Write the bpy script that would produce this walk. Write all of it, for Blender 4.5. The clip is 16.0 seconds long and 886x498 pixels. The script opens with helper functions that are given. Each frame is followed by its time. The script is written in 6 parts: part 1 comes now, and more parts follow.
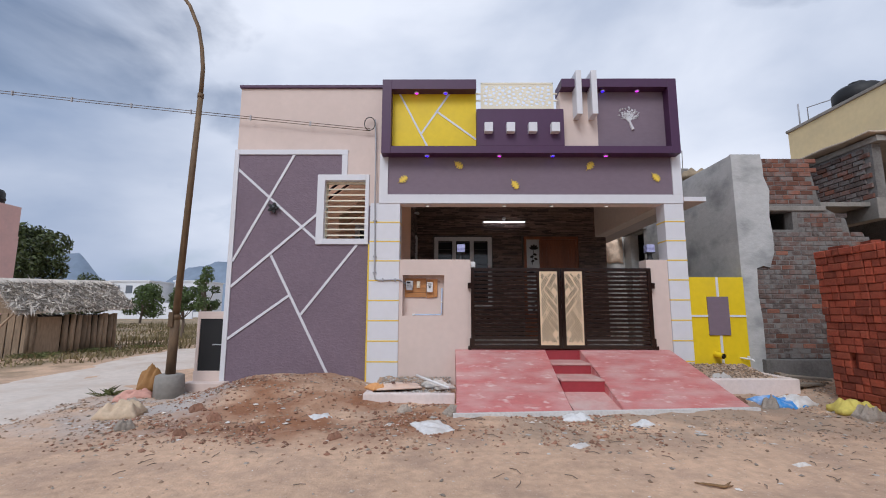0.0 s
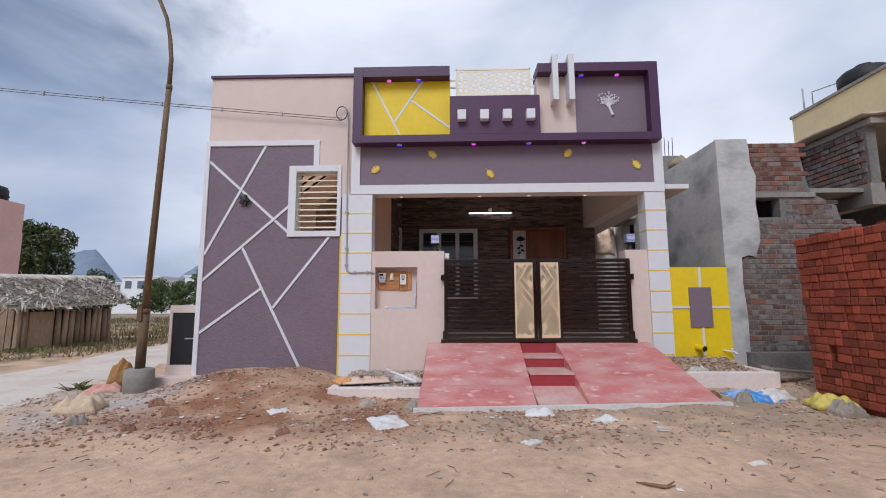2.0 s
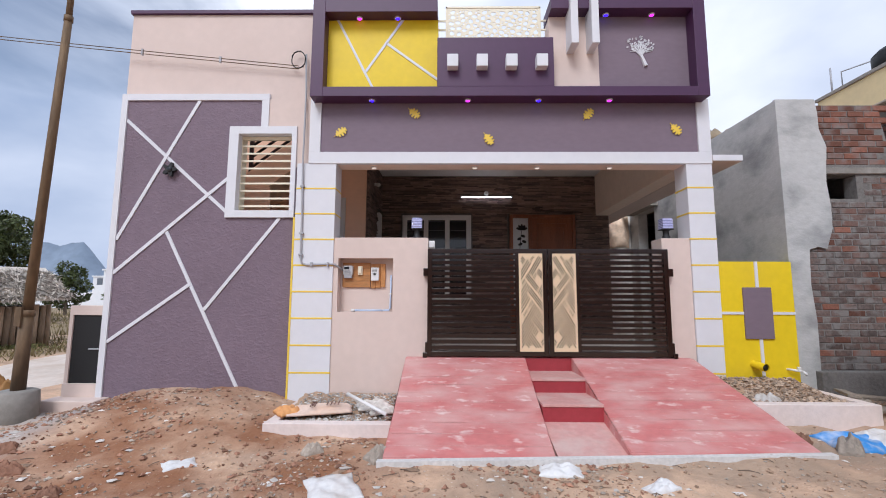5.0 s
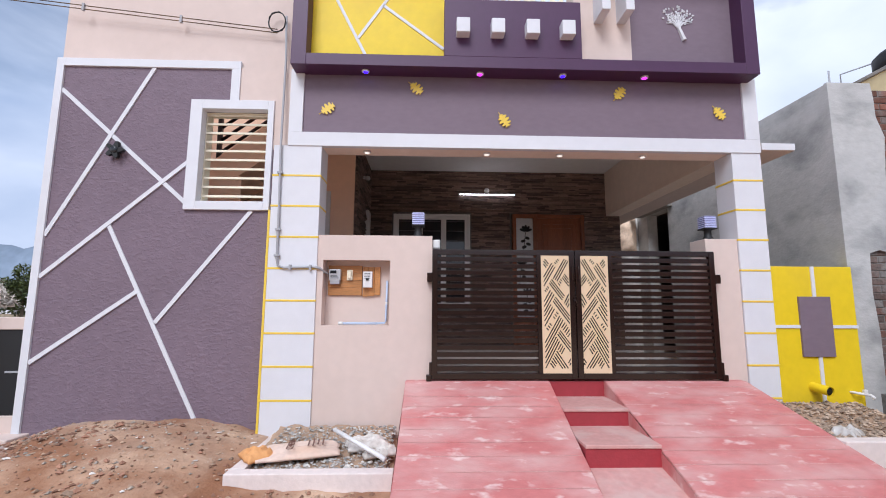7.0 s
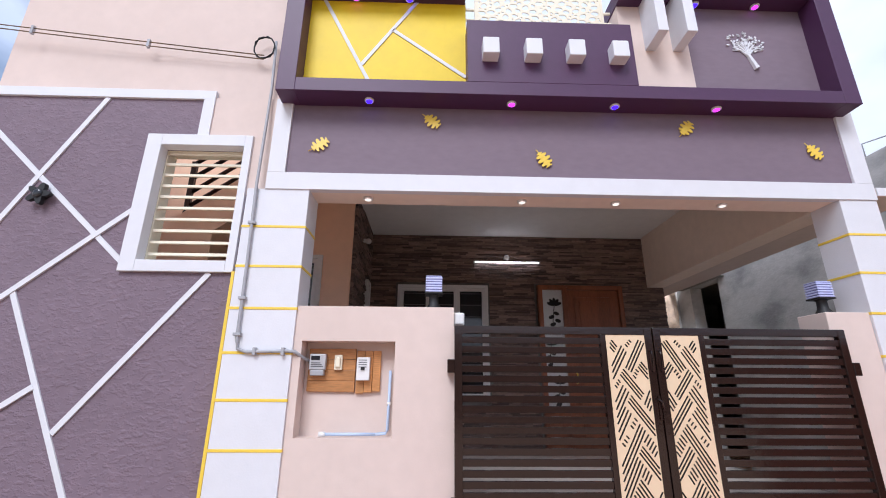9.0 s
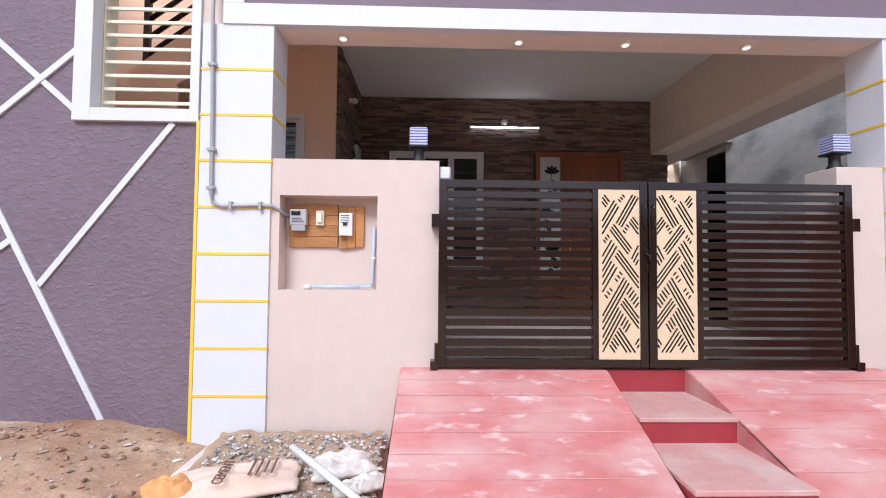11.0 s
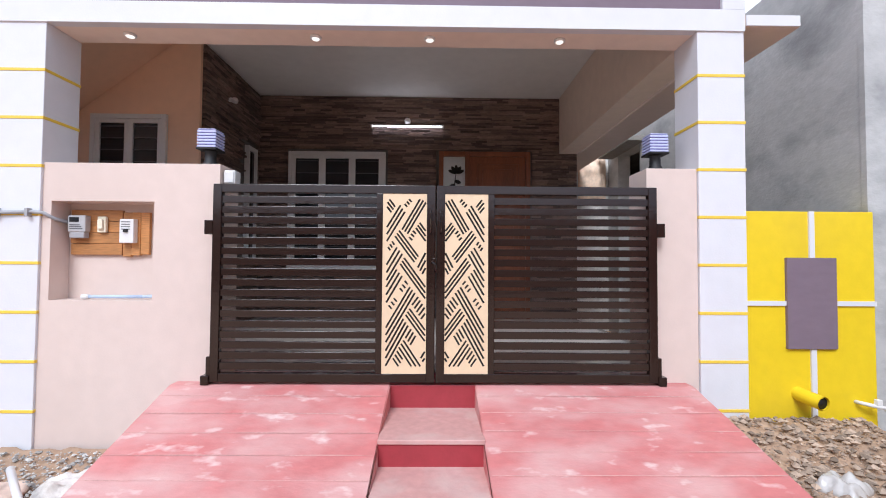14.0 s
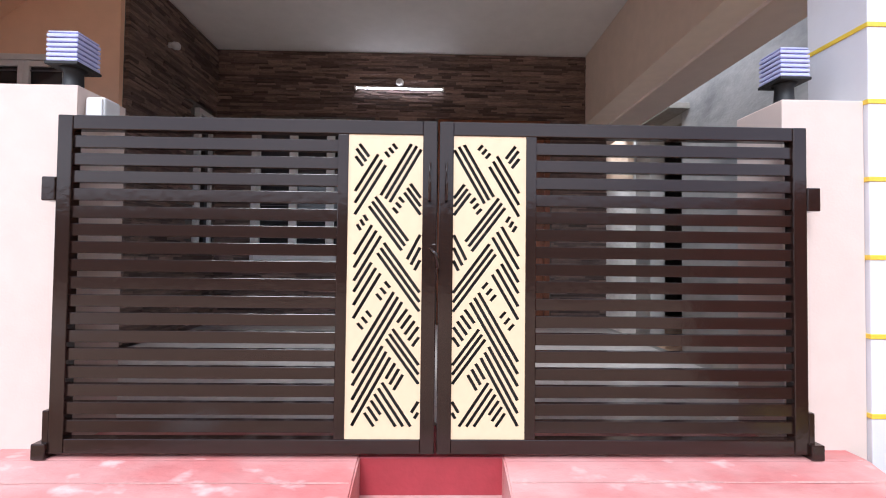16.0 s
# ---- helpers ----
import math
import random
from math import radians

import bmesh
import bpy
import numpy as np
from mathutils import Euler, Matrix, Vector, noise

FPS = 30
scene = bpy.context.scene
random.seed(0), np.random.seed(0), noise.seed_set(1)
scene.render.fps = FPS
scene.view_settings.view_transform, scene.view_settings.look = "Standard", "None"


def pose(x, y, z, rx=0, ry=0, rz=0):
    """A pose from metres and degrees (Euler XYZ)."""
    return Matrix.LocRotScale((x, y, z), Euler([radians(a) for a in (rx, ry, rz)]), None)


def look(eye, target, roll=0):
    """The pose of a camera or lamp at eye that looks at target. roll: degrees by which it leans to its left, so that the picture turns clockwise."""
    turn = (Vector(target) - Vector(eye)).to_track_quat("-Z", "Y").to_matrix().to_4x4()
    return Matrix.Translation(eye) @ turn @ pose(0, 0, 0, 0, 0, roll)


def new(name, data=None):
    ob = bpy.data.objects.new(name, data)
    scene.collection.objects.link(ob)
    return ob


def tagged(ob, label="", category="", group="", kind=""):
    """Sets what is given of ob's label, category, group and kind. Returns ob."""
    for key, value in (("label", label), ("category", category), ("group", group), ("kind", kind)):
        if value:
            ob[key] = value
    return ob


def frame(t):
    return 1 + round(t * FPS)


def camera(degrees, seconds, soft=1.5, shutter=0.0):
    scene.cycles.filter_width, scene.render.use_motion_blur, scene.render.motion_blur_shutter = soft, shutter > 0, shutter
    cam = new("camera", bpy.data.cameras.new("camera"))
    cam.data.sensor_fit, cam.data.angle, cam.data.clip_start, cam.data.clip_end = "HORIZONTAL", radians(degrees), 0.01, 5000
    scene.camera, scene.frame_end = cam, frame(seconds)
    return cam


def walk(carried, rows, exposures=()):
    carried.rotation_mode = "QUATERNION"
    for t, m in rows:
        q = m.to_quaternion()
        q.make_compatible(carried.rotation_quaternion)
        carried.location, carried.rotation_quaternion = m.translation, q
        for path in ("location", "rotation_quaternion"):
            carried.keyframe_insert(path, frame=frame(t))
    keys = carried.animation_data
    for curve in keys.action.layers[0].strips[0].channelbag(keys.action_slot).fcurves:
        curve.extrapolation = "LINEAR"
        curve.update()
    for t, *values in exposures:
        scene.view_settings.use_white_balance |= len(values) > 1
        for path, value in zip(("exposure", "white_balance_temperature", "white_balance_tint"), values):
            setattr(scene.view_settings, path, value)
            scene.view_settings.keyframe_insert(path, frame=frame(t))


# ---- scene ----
cam = camera(90.3, 16.0, soft=1.0)
PATH = [
    (0, (-0.043, -0.088, 1.384), (-0.053, 1.892, 1.663), 0.1),
    (0.5, (0.194, 0.12, 1.361), (0.042, 2.097, 1.621), -0.1),
    (1, (0.366, 0.151, 1.38), (0.183, 2.127, 1.629), -0.4),
    (1.5, (0.494, 0.118, 1.381), (0.324, 2.095, 1.632), -0.3),
    (2, (0.606, 0.1, 1.369), (0.55, 2.083, 1.619), -0.2),
    (2.5, (0.683, 0.19, 1.331), (0.638, 2.174, 1.577), 0.0),
    (3, (0.752, 0.496, 1.362), (0.702, 2.481, 1.599), 0.1),
    (3.5, (0.824, 0.744, 1.328), (0.768, 2.729, 1.566), 0.2),
    (4, (0.894, 1.21, 1.438), (0.833, 3.195, 1.673), 0.2),
    (4.2, (0.875, 1.329, 1.442), (0.813, 3.315, 1.672), 0.2),
    (6.5, (0.373, 2.707, 1.489), (0.445, 4.691, 1.73), 0.3),
    (7, (0.371, 2.845, 1.514), (0.435, 4.828, 1.772), 0.3),
    (7.5, (0.382, 3.243, 1.651), (0.447, 5.195, 2.084), 0.3),
    (8, (0.302, 3.614, 1.731), (0.353, 5.521, 2.331), 0.4),
    (8.2, (0.262, 3.747, 1.725), (0.313, 5.623, 2.415), 0.3),
    (10.3, (0.199, 4.405, 1.544), (0.262, 6.386, 1.812), 0.7),
    (10.5, (0.219, 4.396, 1.528), (0.281, 6.384, 1.743), 0.7),
    (11, (0.355, 4.392, 1.494), (0.408, 6.39, 1.569), 0.5),
    (11.5, (0.613, 4.501, 1.525), (0.661, 6.499, 1.581), 0.5),
    (12, (1.071, 4.573, 1.541), (1.109, 6.571, 1.599), 0.4),
    (12.5, (1.447, 4.569, 1.583), (1.48, 6.568, 1.642), 0.2),
    (13, (1.744, 4.651, 1.601), (1.773, 6.65, 1.661), 0.2),
    (13.5, (1.921, 4.595, 1.611), (1.949, 6.594, 1.673), 0.3),
    (14, (1.999, 4.536, 1.587), (2.026, 6.535, 1.651), 0.4),
    (14.5, (2.01, 4.675, 1.569), (2.039, 6.674, 1.628), 0.6),
    (15, (2.001, 4.973, 1.577), (2.043, 6.972, 1.623), 0.8),
    (15.5, (2.021, 5.351, 1.556), (2.068, 7.35, 1.605), 0.9),
    (16, (1.972, 5.815, 1.554), (2.017, 7.814, 1.603), 0.65),
]
EXPOSURES = [(0.0, -0.25, 6050, 11), (4.0, -0.05, 6080, 12), (6.5, 0.24, 5980, 12), (8.0, 0.26, 5920, 13), (10.5, 0.56, 5880, 12), (12.0, 0.52, 5900, 11), (14.5, 0.56, 5870, 11), (15.5, 0.66, 5860, 11), (16.0, 0.88, 5840, 11)]
walk(cam, [(t, look(eye, target, roll)) for t, eye, target, roll in PATH], EXPOSURES)

# ---- world, sun ----
SUN_ELEV, SUN_AZ = 44.0, 197.0
world = bpy.data.worlds.new("sky")
scene.world = world
world.use_nodes = True
wt = world.node_tree
wt.nodes.clear()


wnode = wt.nodes.new
w_out = wnode("ShaderNodeOutputWorld")
w_bg = wnode("ShaderNodeBackground")
w_bg.inputs["Strength"].default_value = 0.1
w_sky = wnode("ShaderNodeTexSky")
w_sky.sky_type, w_sky.sun_disc, w_sky.sun_elevation, w_sky.sun_rotation = "NISHITA", False, radians(SUN_ELEV), radians(SUN_AZ)
w_tc = wnode("ShaderNodeTexCoord")
w_map = wnode("ShaderNodeMapping")
w_map.inputs["Scale"].default_value, w_map.inputs["Location"].default_value = (-1.0, 1.0, 1.9), (0.35, 0.2, 0.1)
w_n1 = wnode("ShaderNodeTexNoise")
w_n1.inputs["Scale"].default_value, w_n1.inputs["Detail"].default_value, w_n1.inputs["Roughness"].default_value, w_n1.inputs["Distortion"].default_value = 1.9, 8.0, 0.5, 0.3
w_cover = wnode("ShaderNodeValToRGB")
w_cover.color_ramp.elements[0].position, w_cover.color_ramp.elements[1].position = 0.23, 0.4
w_n2 = wnode("ShaderNodeTexNoise")
w_n2.inputs["Scale"].default_value, w_n2.inputs["Detail"].default_value, w_n2.inputs["Roughness"].default_value, w_n2.inputs["Distortion"].default_value = 1.35, 6.0, 0.48, 0.2
w_tone = wnode("ShaderNodeValToRGB")
w_tone.color_ramp.elements[0].position, w_tone.color_ramp.elements[0].color = 0.34, (3.9, 4.75, 6.35, 1)
w_tone.color_ramp.elements[1].position, w_tone.color_ramp.elements[1].color = 0.66, (10.4, 10.6, 11.2, 1)
w_mix = wnode("ShaderNodeMixRGB")
for a, b in ((w_tc.outputs["Generated"], w_map.inputs["Vector"]), (w_map.outputs["Vector"], w_n1.inputs["Vector"]), (w_map.outputs["Vector"], w_n2.inputs["Vector"]),
             (w_n1.outputs["Fac"], w_cover.inputs["Fac"]), (w_n2.outputs["Fac"], w_tone.inputs["Fac"]), (w_cover.outputs["Color"], w_mix.inputs["Fac"]),
             (w_sky.outputs["Color"], w_mix.inputs["Color1"]), (w_tone.outputs["Color"], w_mix.inputs["Color2"]), (w_mix.outputs["Color"], w_bg.inputs["Color"]),
             (w_bg.outputs["Background"], w_out.inputs["Surface"])):
    wt.links.new(a, b)
sun_data = bpy.data.lights.new("sun", "SUN")
sun_data.energy, sun_data.angle, sun_data.color = 2.0, radians(25), (1.0, 0.98, 0.95)
sun = new("sun", sun_data)
sun.matrix_world = look((-6, -20, 20), (0, 0, 0))

# ---- materials ----


def mat(name, color, rough=0.7, var=0.12, scale=4.0, bump=0.15, bump_scale=60.0, metal=0.0, dirt=None, dirt_amount=0.3, dirt_scale=1.3, coat=0.0, stretch=(1, 1, 1), rand=0.0, bump_dist=0.01, soft_dirt=(0.48, 0.68), speck=None, plateau=None):
    """A painted, mineral or metal surface: broad stains, fine grain and relief."""
    m = bpy.data.materials.new(name)
    m.use_nodes = True
    nt = m.node_tree
    bsdf = nt.nodes["Principled BSDF"]
    tc = nt.nodes.new("ShaderNodeTexCoord")
    mp = nt.nodes.new("ShaderNodeMapping")
    mp.inputs["Scale"].default_value = stretch
    nt.links.new(tc.outputs["Object"], mp.inputs["Vector"])
    field = mp.outputs["Vector"]
    if rand:
        # pieces that share a mesh each take another stretch of the grain
        who = nt.nodes.new("ShaderNodeObjectInfo")
        far = nt.nodes.new("ShaderNodeMath")
        far.operation = "MULTIPLY"
        far.inputs[1].default_value = 41.0
        shift = nt.nodes.new("ShaderNodeVectorMath")
        shift.operation = "ADD"
        nt.links.new(who.outputs["Random"], far.inputs[0])
        nt.links.new(field, shift.inputs[0])
        nt.links.new(far.outputs[0], shift.inputs[1])
        field = shift.outputs["Vector"]

    def noise_tex(sc, detail):
        n = nt.nodes.new("ShaderNodeTexNoise")
        n.inputs["Scale"].default_value, n.inputs["Detail"].default_value = sc, detail
        nt.links.new(field, n.inputs["Vector"])
        return n

    fine = noise_tex(scale * 6, 6.0)
    broad = noise_tex(scale * 0.35, 4.0)
    add = nt.nodes.new("ShaderNodeMath")
    add.operation = "ADD"
    nt.links.new(fine.outputs["Fac"], add.inputs[0])
    nt.links.new(broad.outputs["Fac"], add.inputs[1])
    ramp = nt.nodes.new("ShaderNodeMapRange")
    ramp.inputs["From Min"].default_value, ramp.inputs["From Max"].default_value = 0.7, 1.3
    ramp.inputs["To Min"].default_value, ramp.inputs["To Max"].default_value = 1 - var, 1 + var
    nt.links.new(add.outputs[0], ramp.inputs["Value"])
    val = ramp.outputs["Result"]
    if rand:
        info = nt.nodes.new("ShaderNodeObjectInfo")
        geo = nt.nodes.new("ShaderNodeNewGeometry")
        s2 = nt.nodes.new("ShaderNodeMath")
        s2.operation = "ADD"
        nt.links.new(info.outputs["Random"], s2.inputs[0])
        nt.links.new(geo.outputs["Random Per Island"], s2.inputs[1])
        fr = nt.nodes.new("ShaderNodeMath")
        fr.operation = "FRACT"
        nt.links.new(s2.outputs[0], fr.inputs[0])
        r2 = nt.nodes.new("ShaderNodeMapRange")
        r2.inputs["To Min"].default_value, r2.inputs["To Max"].default_value = 1 - rand, 1 + rand
        nt.links.new(fr.outputs[0], r2.inputs["Value"])
        mu = nt.nodes.new("ShaderNodeMath")
        mu.operation = "MULTIPLY"
        nt.links.new(val, mu.inputs[0])
        nt.links.new(r2.outputs["Result"], mu.inputs[1])
        val = mu.outputs[0]
    vm = nt.nodes.new("ShaderNodeVectorMath")
    vm.operation = "SCALE"
    vm.inputs[0].default_value = color
    nt.links.new(val, vm.inputs["Scale"])
    out = vm.outputs["Vector"]
    if dirt:
        dn = noise_tex(dirt_scale, 8.0)
        dr = nt.nodes.new("ShaderNodeMapRange")
        dr.inputs["From Min"].default_value, dr.inputs["From Max"].default_value = soft_dirt
        dr.inputs["To Min"].default_value, dr.inputs["To Max"].default_value = 0.0, dirt_amount
        nt.links.new(dn.outputs["Fac"], dr.inputs["Value"])
        mx = nt.nodes.new("ShaderNodeMixRGB")
        mx.inputs["Color2"].default_value = (*dirt, 1)
        nt.links.new(dr.outputs["Result"], mx.inputs["Fac"])
        nt.links.new(out, mx.inputs["Color1"])
        out = mx.outputs["Color"]
    if speck:
        color2, size2, low, high, amount = speck
        sn = noise_tex(size2, 3.0)
        sr = nt.nodes.new("ShaderNodeMapRange")
        sr.inputs["From Min"].default_value, sr.inputs["From Max"].default_value = low, high
        sr.inputs["To Max"].default_value = amount
        nt.links.new(sn.outputs["Fac"], sr.inputs["Value"])
        sx = nt.nodes.new("ShaderNodeMixRGB")
        sx.inputs["Color2"].default_value = (*color2, 1)
        nt.links.new(sr.outputs["Result"], sx.inputs["Fac"])
        nt.links.new(out, sx.inputs["Color1"])
        out = sx.outputs["Color"]
    nt.links.new(out, bsdf.inputs["Base Color"])
    bsdf.inputs["Roughness"].default_value = rough
    bsdf.inputs["Metallic"].default_value = metal
    bsdf.inputs["Coat Weight"].default_value = coat
    if bump:
        bn = noise_tex(bump_scale, 5.0)
        bp = nt.nodes.new("ShaderNodeBump")
        bp.inputs["Strength"].default_value, bp.inputs["Distance"].default_value = bump, bump_dist
        height = bn.outputs["Fac"]
        if plateau:
            flat = nt.nodes.new("ShaderNodeMapRange")
            flat.interpolation_type = "SMOOTHSTEP"
            flat.inputs["From Min"].default_value, flat.inputs["From Max"].default_value = plateau
            nt.links.new(height, flat.inputs["Value"])
            height = flat.outputs["Result"]
        nt.links.new(height, bp.inputs["Height"])
        nt.links.new(bp.outputs["Normal"], bsdf.inputs["Normal"])
    return m


def glow(name, color, strength):
    m = bpy.data.materials.new(name)
    m.use_nodes = True
    b = m.node_tree.nodes["Principled BSDF"]
    b.inputs["Base Color"].default_value = (*color, 1)
    b.inputs["Emission Color"].default_value = (*color, 1)
    b.inputs["Emission Strength"].default_value = strength
    return m


PEACH = mat("peach_paint", (0.66, 0.535, 0.475), 0.75, 0.04, 1.5, 0.08, 90, dirt=(0.56, 0.45, 0.395), dirt_amount=0.3, dirt_scale=0.9)
ORANGE = mat("apricot_paint", (0.9, 0.6, 0.42), 0.75, 0.04, 1.5, 0.08, 90)
BEIGE = mat("beige_paint", (0.84, 0.69, 0.58), 0.75, 0.05, 1.5, 0.08, 90)
CEILING = mat("white_ceiling_paint", (0.84, 0.81, 0.78), 0.8, 0.04, 1.2, 0.06, 60)
WHITE = mat("white_paint", (0.67, 0.67, 0.7), 0.6, 0.03, 1.5, 0.08, 70, dirt=(0.66, 0.64, 0.62), dirt_amount=0.2)
MAUVE = mat("mauve_rough_plaster", (0.185, 0.134, 0.168), 0.72, 0.1, 2.5, 0.55, 30, bump_dist=0.008, stretch=(0.8, 1, 1.15), plateau=(0.44, 0.68))
MAUVE_SMOOTH = mat("mauve_paint", (0.182, 0.134, 0.168), 0.7, 0.06, 2.5, 0.1, 22, stretch=(0.7, 1, 1.5))
PURPLE = mat("dark_purple_paint", (0.062, 0.018, 0.063), 0.5, 0.06, 2.0, 0.08, 60)
YELLOW = mat("yellow_paint", (0.78, 0.56, 0.005), 0.55, 0.05, 2.0, 0.08, 60, dirt=(0.6, 0.42, 0.03), dirt_amount=0.3)
GOLD = mat("gold_paint", (0.78, 0.55, 0.06), 0.4, 0.06, 8.0, 0.1, 80)
RED = mat("red_oxide_cement", (0.54, 0.175, 0.165), 0.55, 0.1, 2.5, 0.2, 40, dirt=(0.62, 0.4, 0.37), dirt_amount=0.75, dirt_scale=2.6, soft_dirt=(0.4, 0.72), speck=((0.78, 0.64, 0.6), 7.0, 0.6, 0.75, 0.7), stretch=(0.8, 1.6, 1))
RED_DARK = mat("red_oxide_riser", (0.33, 0.035, 0.045), 0.5, 0.1, 3, 0.2, 40)
TREAD = mat("worn_red_cement", (0.56, 0.3, 0.27), 0.7, 0.12, 3, 0.2, 40, dirt=(0.6, 0.46, 0.42), dirt_amount=0.7, dirt_scale=3.0)
GATE = mat("dark_brown_enamel", (0.019, 0.0095, 0.0075), 0.12, 0.1, 5, 0.06, 30)
CREAM = mat("cream_enamel", (0.73, 0.56, 0.37), 0.4, 0.03, 5, 0.03, 60)
CREAM_LIGHT = mat("ivory_paint", (0.8, 0.74, 0.58), 0.5, 0.04, 5, 0.03, 60)
BLACK = mat("black_paint", (0.008, 0.008, 0.009), 0.6, 0.1, 5, 0.05, 60)
CONCRETE = mat("bare_concrete", (0.27, 0.25, 0.225), 0.9, 0.2, 2.5, 0.5, 30, dirt=(0.16, 0.15, 0.13), dirt_amount=0.5)
PLASTER = mat("grey_cement_plaster", (0.47, 0.47, 0.46), 0.88, 0.12, 1.6, 0.4, 22, dirt=(0.17, 0.175, 0.18), dirt_amount=0.7, dirt_scale=1.3, stretch=(1, 1, 1.6), speck=((0.5, 0.5, 0.49), 2.2, 0.52, 0.62, 0.5))
MORTAR = mat("grey_mortar", (0.16, 0.15, 0.14), 0.95, 0.3, 4, 0.8, 30, dirt=(0.23, 0.22, 0.21), dirt_amount=0.8, dirt_scale=1.5)
BRICK_OLD = mat("old_brick", (0.18, 0.075, 0.05), 0.92, 0.25, 5, 0.5, 40, rand=0.4, dirt=(0.2, 0.18, 0.17), dirt_amount=0.9, dirt_scale=3.5)
BRICK_WASHED = mat("cement_washed_brick", (0.125, 0.095, 0.085), 0.92, 0.4, 5, 0.9, 26, rand=0.3, dirt=(0.16, 0.075, 0.055), dirt_amount=0.75, dirt_scale=2.3, speck=((0.21, 0.2, 0.19), 5.0, 0.5, 0.62, 0.8))
WHITEWASH = mat("whitewashed_blocks", (0.74, 0.72, 0.69), 0.9, 0.15, 4, 0.5, 25, dirt=(0.32, 0.3, 0.28), dirt_amount=0.6, dirt_scale=2.0)
BRICK_NEW = mat("new_red_brick", (0.25, 0.05, 0.025), 0.9, 0.3, 6, 0.5, 45, rand=0.45, dirt=(0.3, 0.085, 0.045), dirt_amount=0.5, dirt_scale=5)
SOIL = mat("dry_soil", (0.4, 0.27, 0.18), 0.95, 0.2, 1.2, 0.7, 18, bump_dist=0.02)
RUST = mat("rusty_steel", (0.15, 0.095, 0.05), 0.7, 0.4, 3, 0.3, 30, metal=0.2, dirt=(0.06, 0.04, 0.03), dirt_amount=0.7, dirt_scale=2.5, stretch=(1, 1, 0.3))
PVC = mat("grey_pvc", (0.36, 0.36, 0.38), 0.45, 0.06, 5, 0.03, 50)
UPVC = mat("white_upvc", (0.72, 0.71, 0.7), 0.4, 0.03, 4, 0.02, 50)
WOOD = mat("teak_wood", (0.23, 0.07, 0.026), 0.42, 0.3, 3, 0.15, 30, stretch=(6, 6, 0.6))
PINE = mat("pale_wood", (0.43, 0.19, 0.06), 0.55, 0.3, 3, 0.15, 30, stretch=(0.8, 5, 7), rand=0.25)
STONE = mat("ledge_stone", (0.185, 0.124, 0.102), 0.7, 0.4, 6, 0.6, 40, rand=0.6, stretch=(0.4, 0.4, 2.5))
PAINTED_SHADE = mat("painted_indoor_shade", (0.02, 0.02, 0.02), 0.9, 0.1, 2, 0)
TILE = mat("grey_floor_tile", (0.7, 0.65, 0.61), 0.18, 0.12, 3, 0.03, 40, rand=0.08)
DARK_GLASS = mat("dark_window_glass", (0.02, 0.022, 0.026), 0.06, 0.05, 3, 0)
FROST = mat("frosted_glass", (0.62, 0.64, 0.64), 0.25, 0.05, 4, 0)
TUBE = glow("tube_light", (0.96, 0.95, 1.0), 5.0)
SPOT = glow("warm_spot", (1.0, 0.93, 0.82), 0.7)
SPOT_BLUE = glow("blue_spot", (0.03, 0.008, 1.0), 3.5)
SPOT_PINK = glow("pink_spot", (0.75, 0.03, 0.9), 2.2)

# ---- building helpers ----


def part(name, bm, material, parent=None, label="", smooth=False):
    me = bpy.data.meshes.new(name)
    bmesh.ops.recalc_face_normals(bm, faces=bm.faces)
    bm.to_mesh(me)
    bm.free()
    if smooth:
        for f in me.polygons:
            f.use_smooth = True
    me.materials.append(material)
    ob = new(name, me)
    if parent:
        ob.parent = parent
        ob.matrix_parent_inverse = origin_of(parent).inverted()
    if label:
        tagged(ob, label)
    return ob


def origin_of(ob):
    m = ob.matrix_basis.copy()
    return origin_of(ob.parent) @ ob.matrix_parent_inverse @ m if ob.parent else m


def thing(name, at, label, category, group="", kind=""):
    ob = new(name)
    ob.empty_display_size = 0.1
    ob.matrix_basis = Matrix.Translation(at)
    return tagged(ob, label, category, group, kind)


def add_box(bm, x0, x1, y0, y1, z0, z1, bevel=0.0, m=None):
    r = bmesh.ops.create_cube(bm, size=1.0)
    vs = r["verts"]
    for v in vs:
        v.co = Vector((x0 + (v.co.x + 0.5) * (x1 - x0), y0 + (v.co.y + 0.5) * (y1 - y0), z0 + (v.co.z + 0.5) * (z1 - z0)))
        if m:
            v.co = m @ v.co
    if bevel:
        es = list({e for v in vs for e in v.link_edges})
        bmesh.ops.bevel(bm, geom=es, offset=bevel, segments=2, affect="EDGES", profile=0.5)


def box(name, x0, x1, y0, y1, z0, z1, material, parent=None, bevel=0.0, label="", m=None):
    bm = bmesh.new()
    add_box(bm, x0, x1, y0, y1, z0, z1, bevel, m)
    return part(name, bm, material, parent, label)


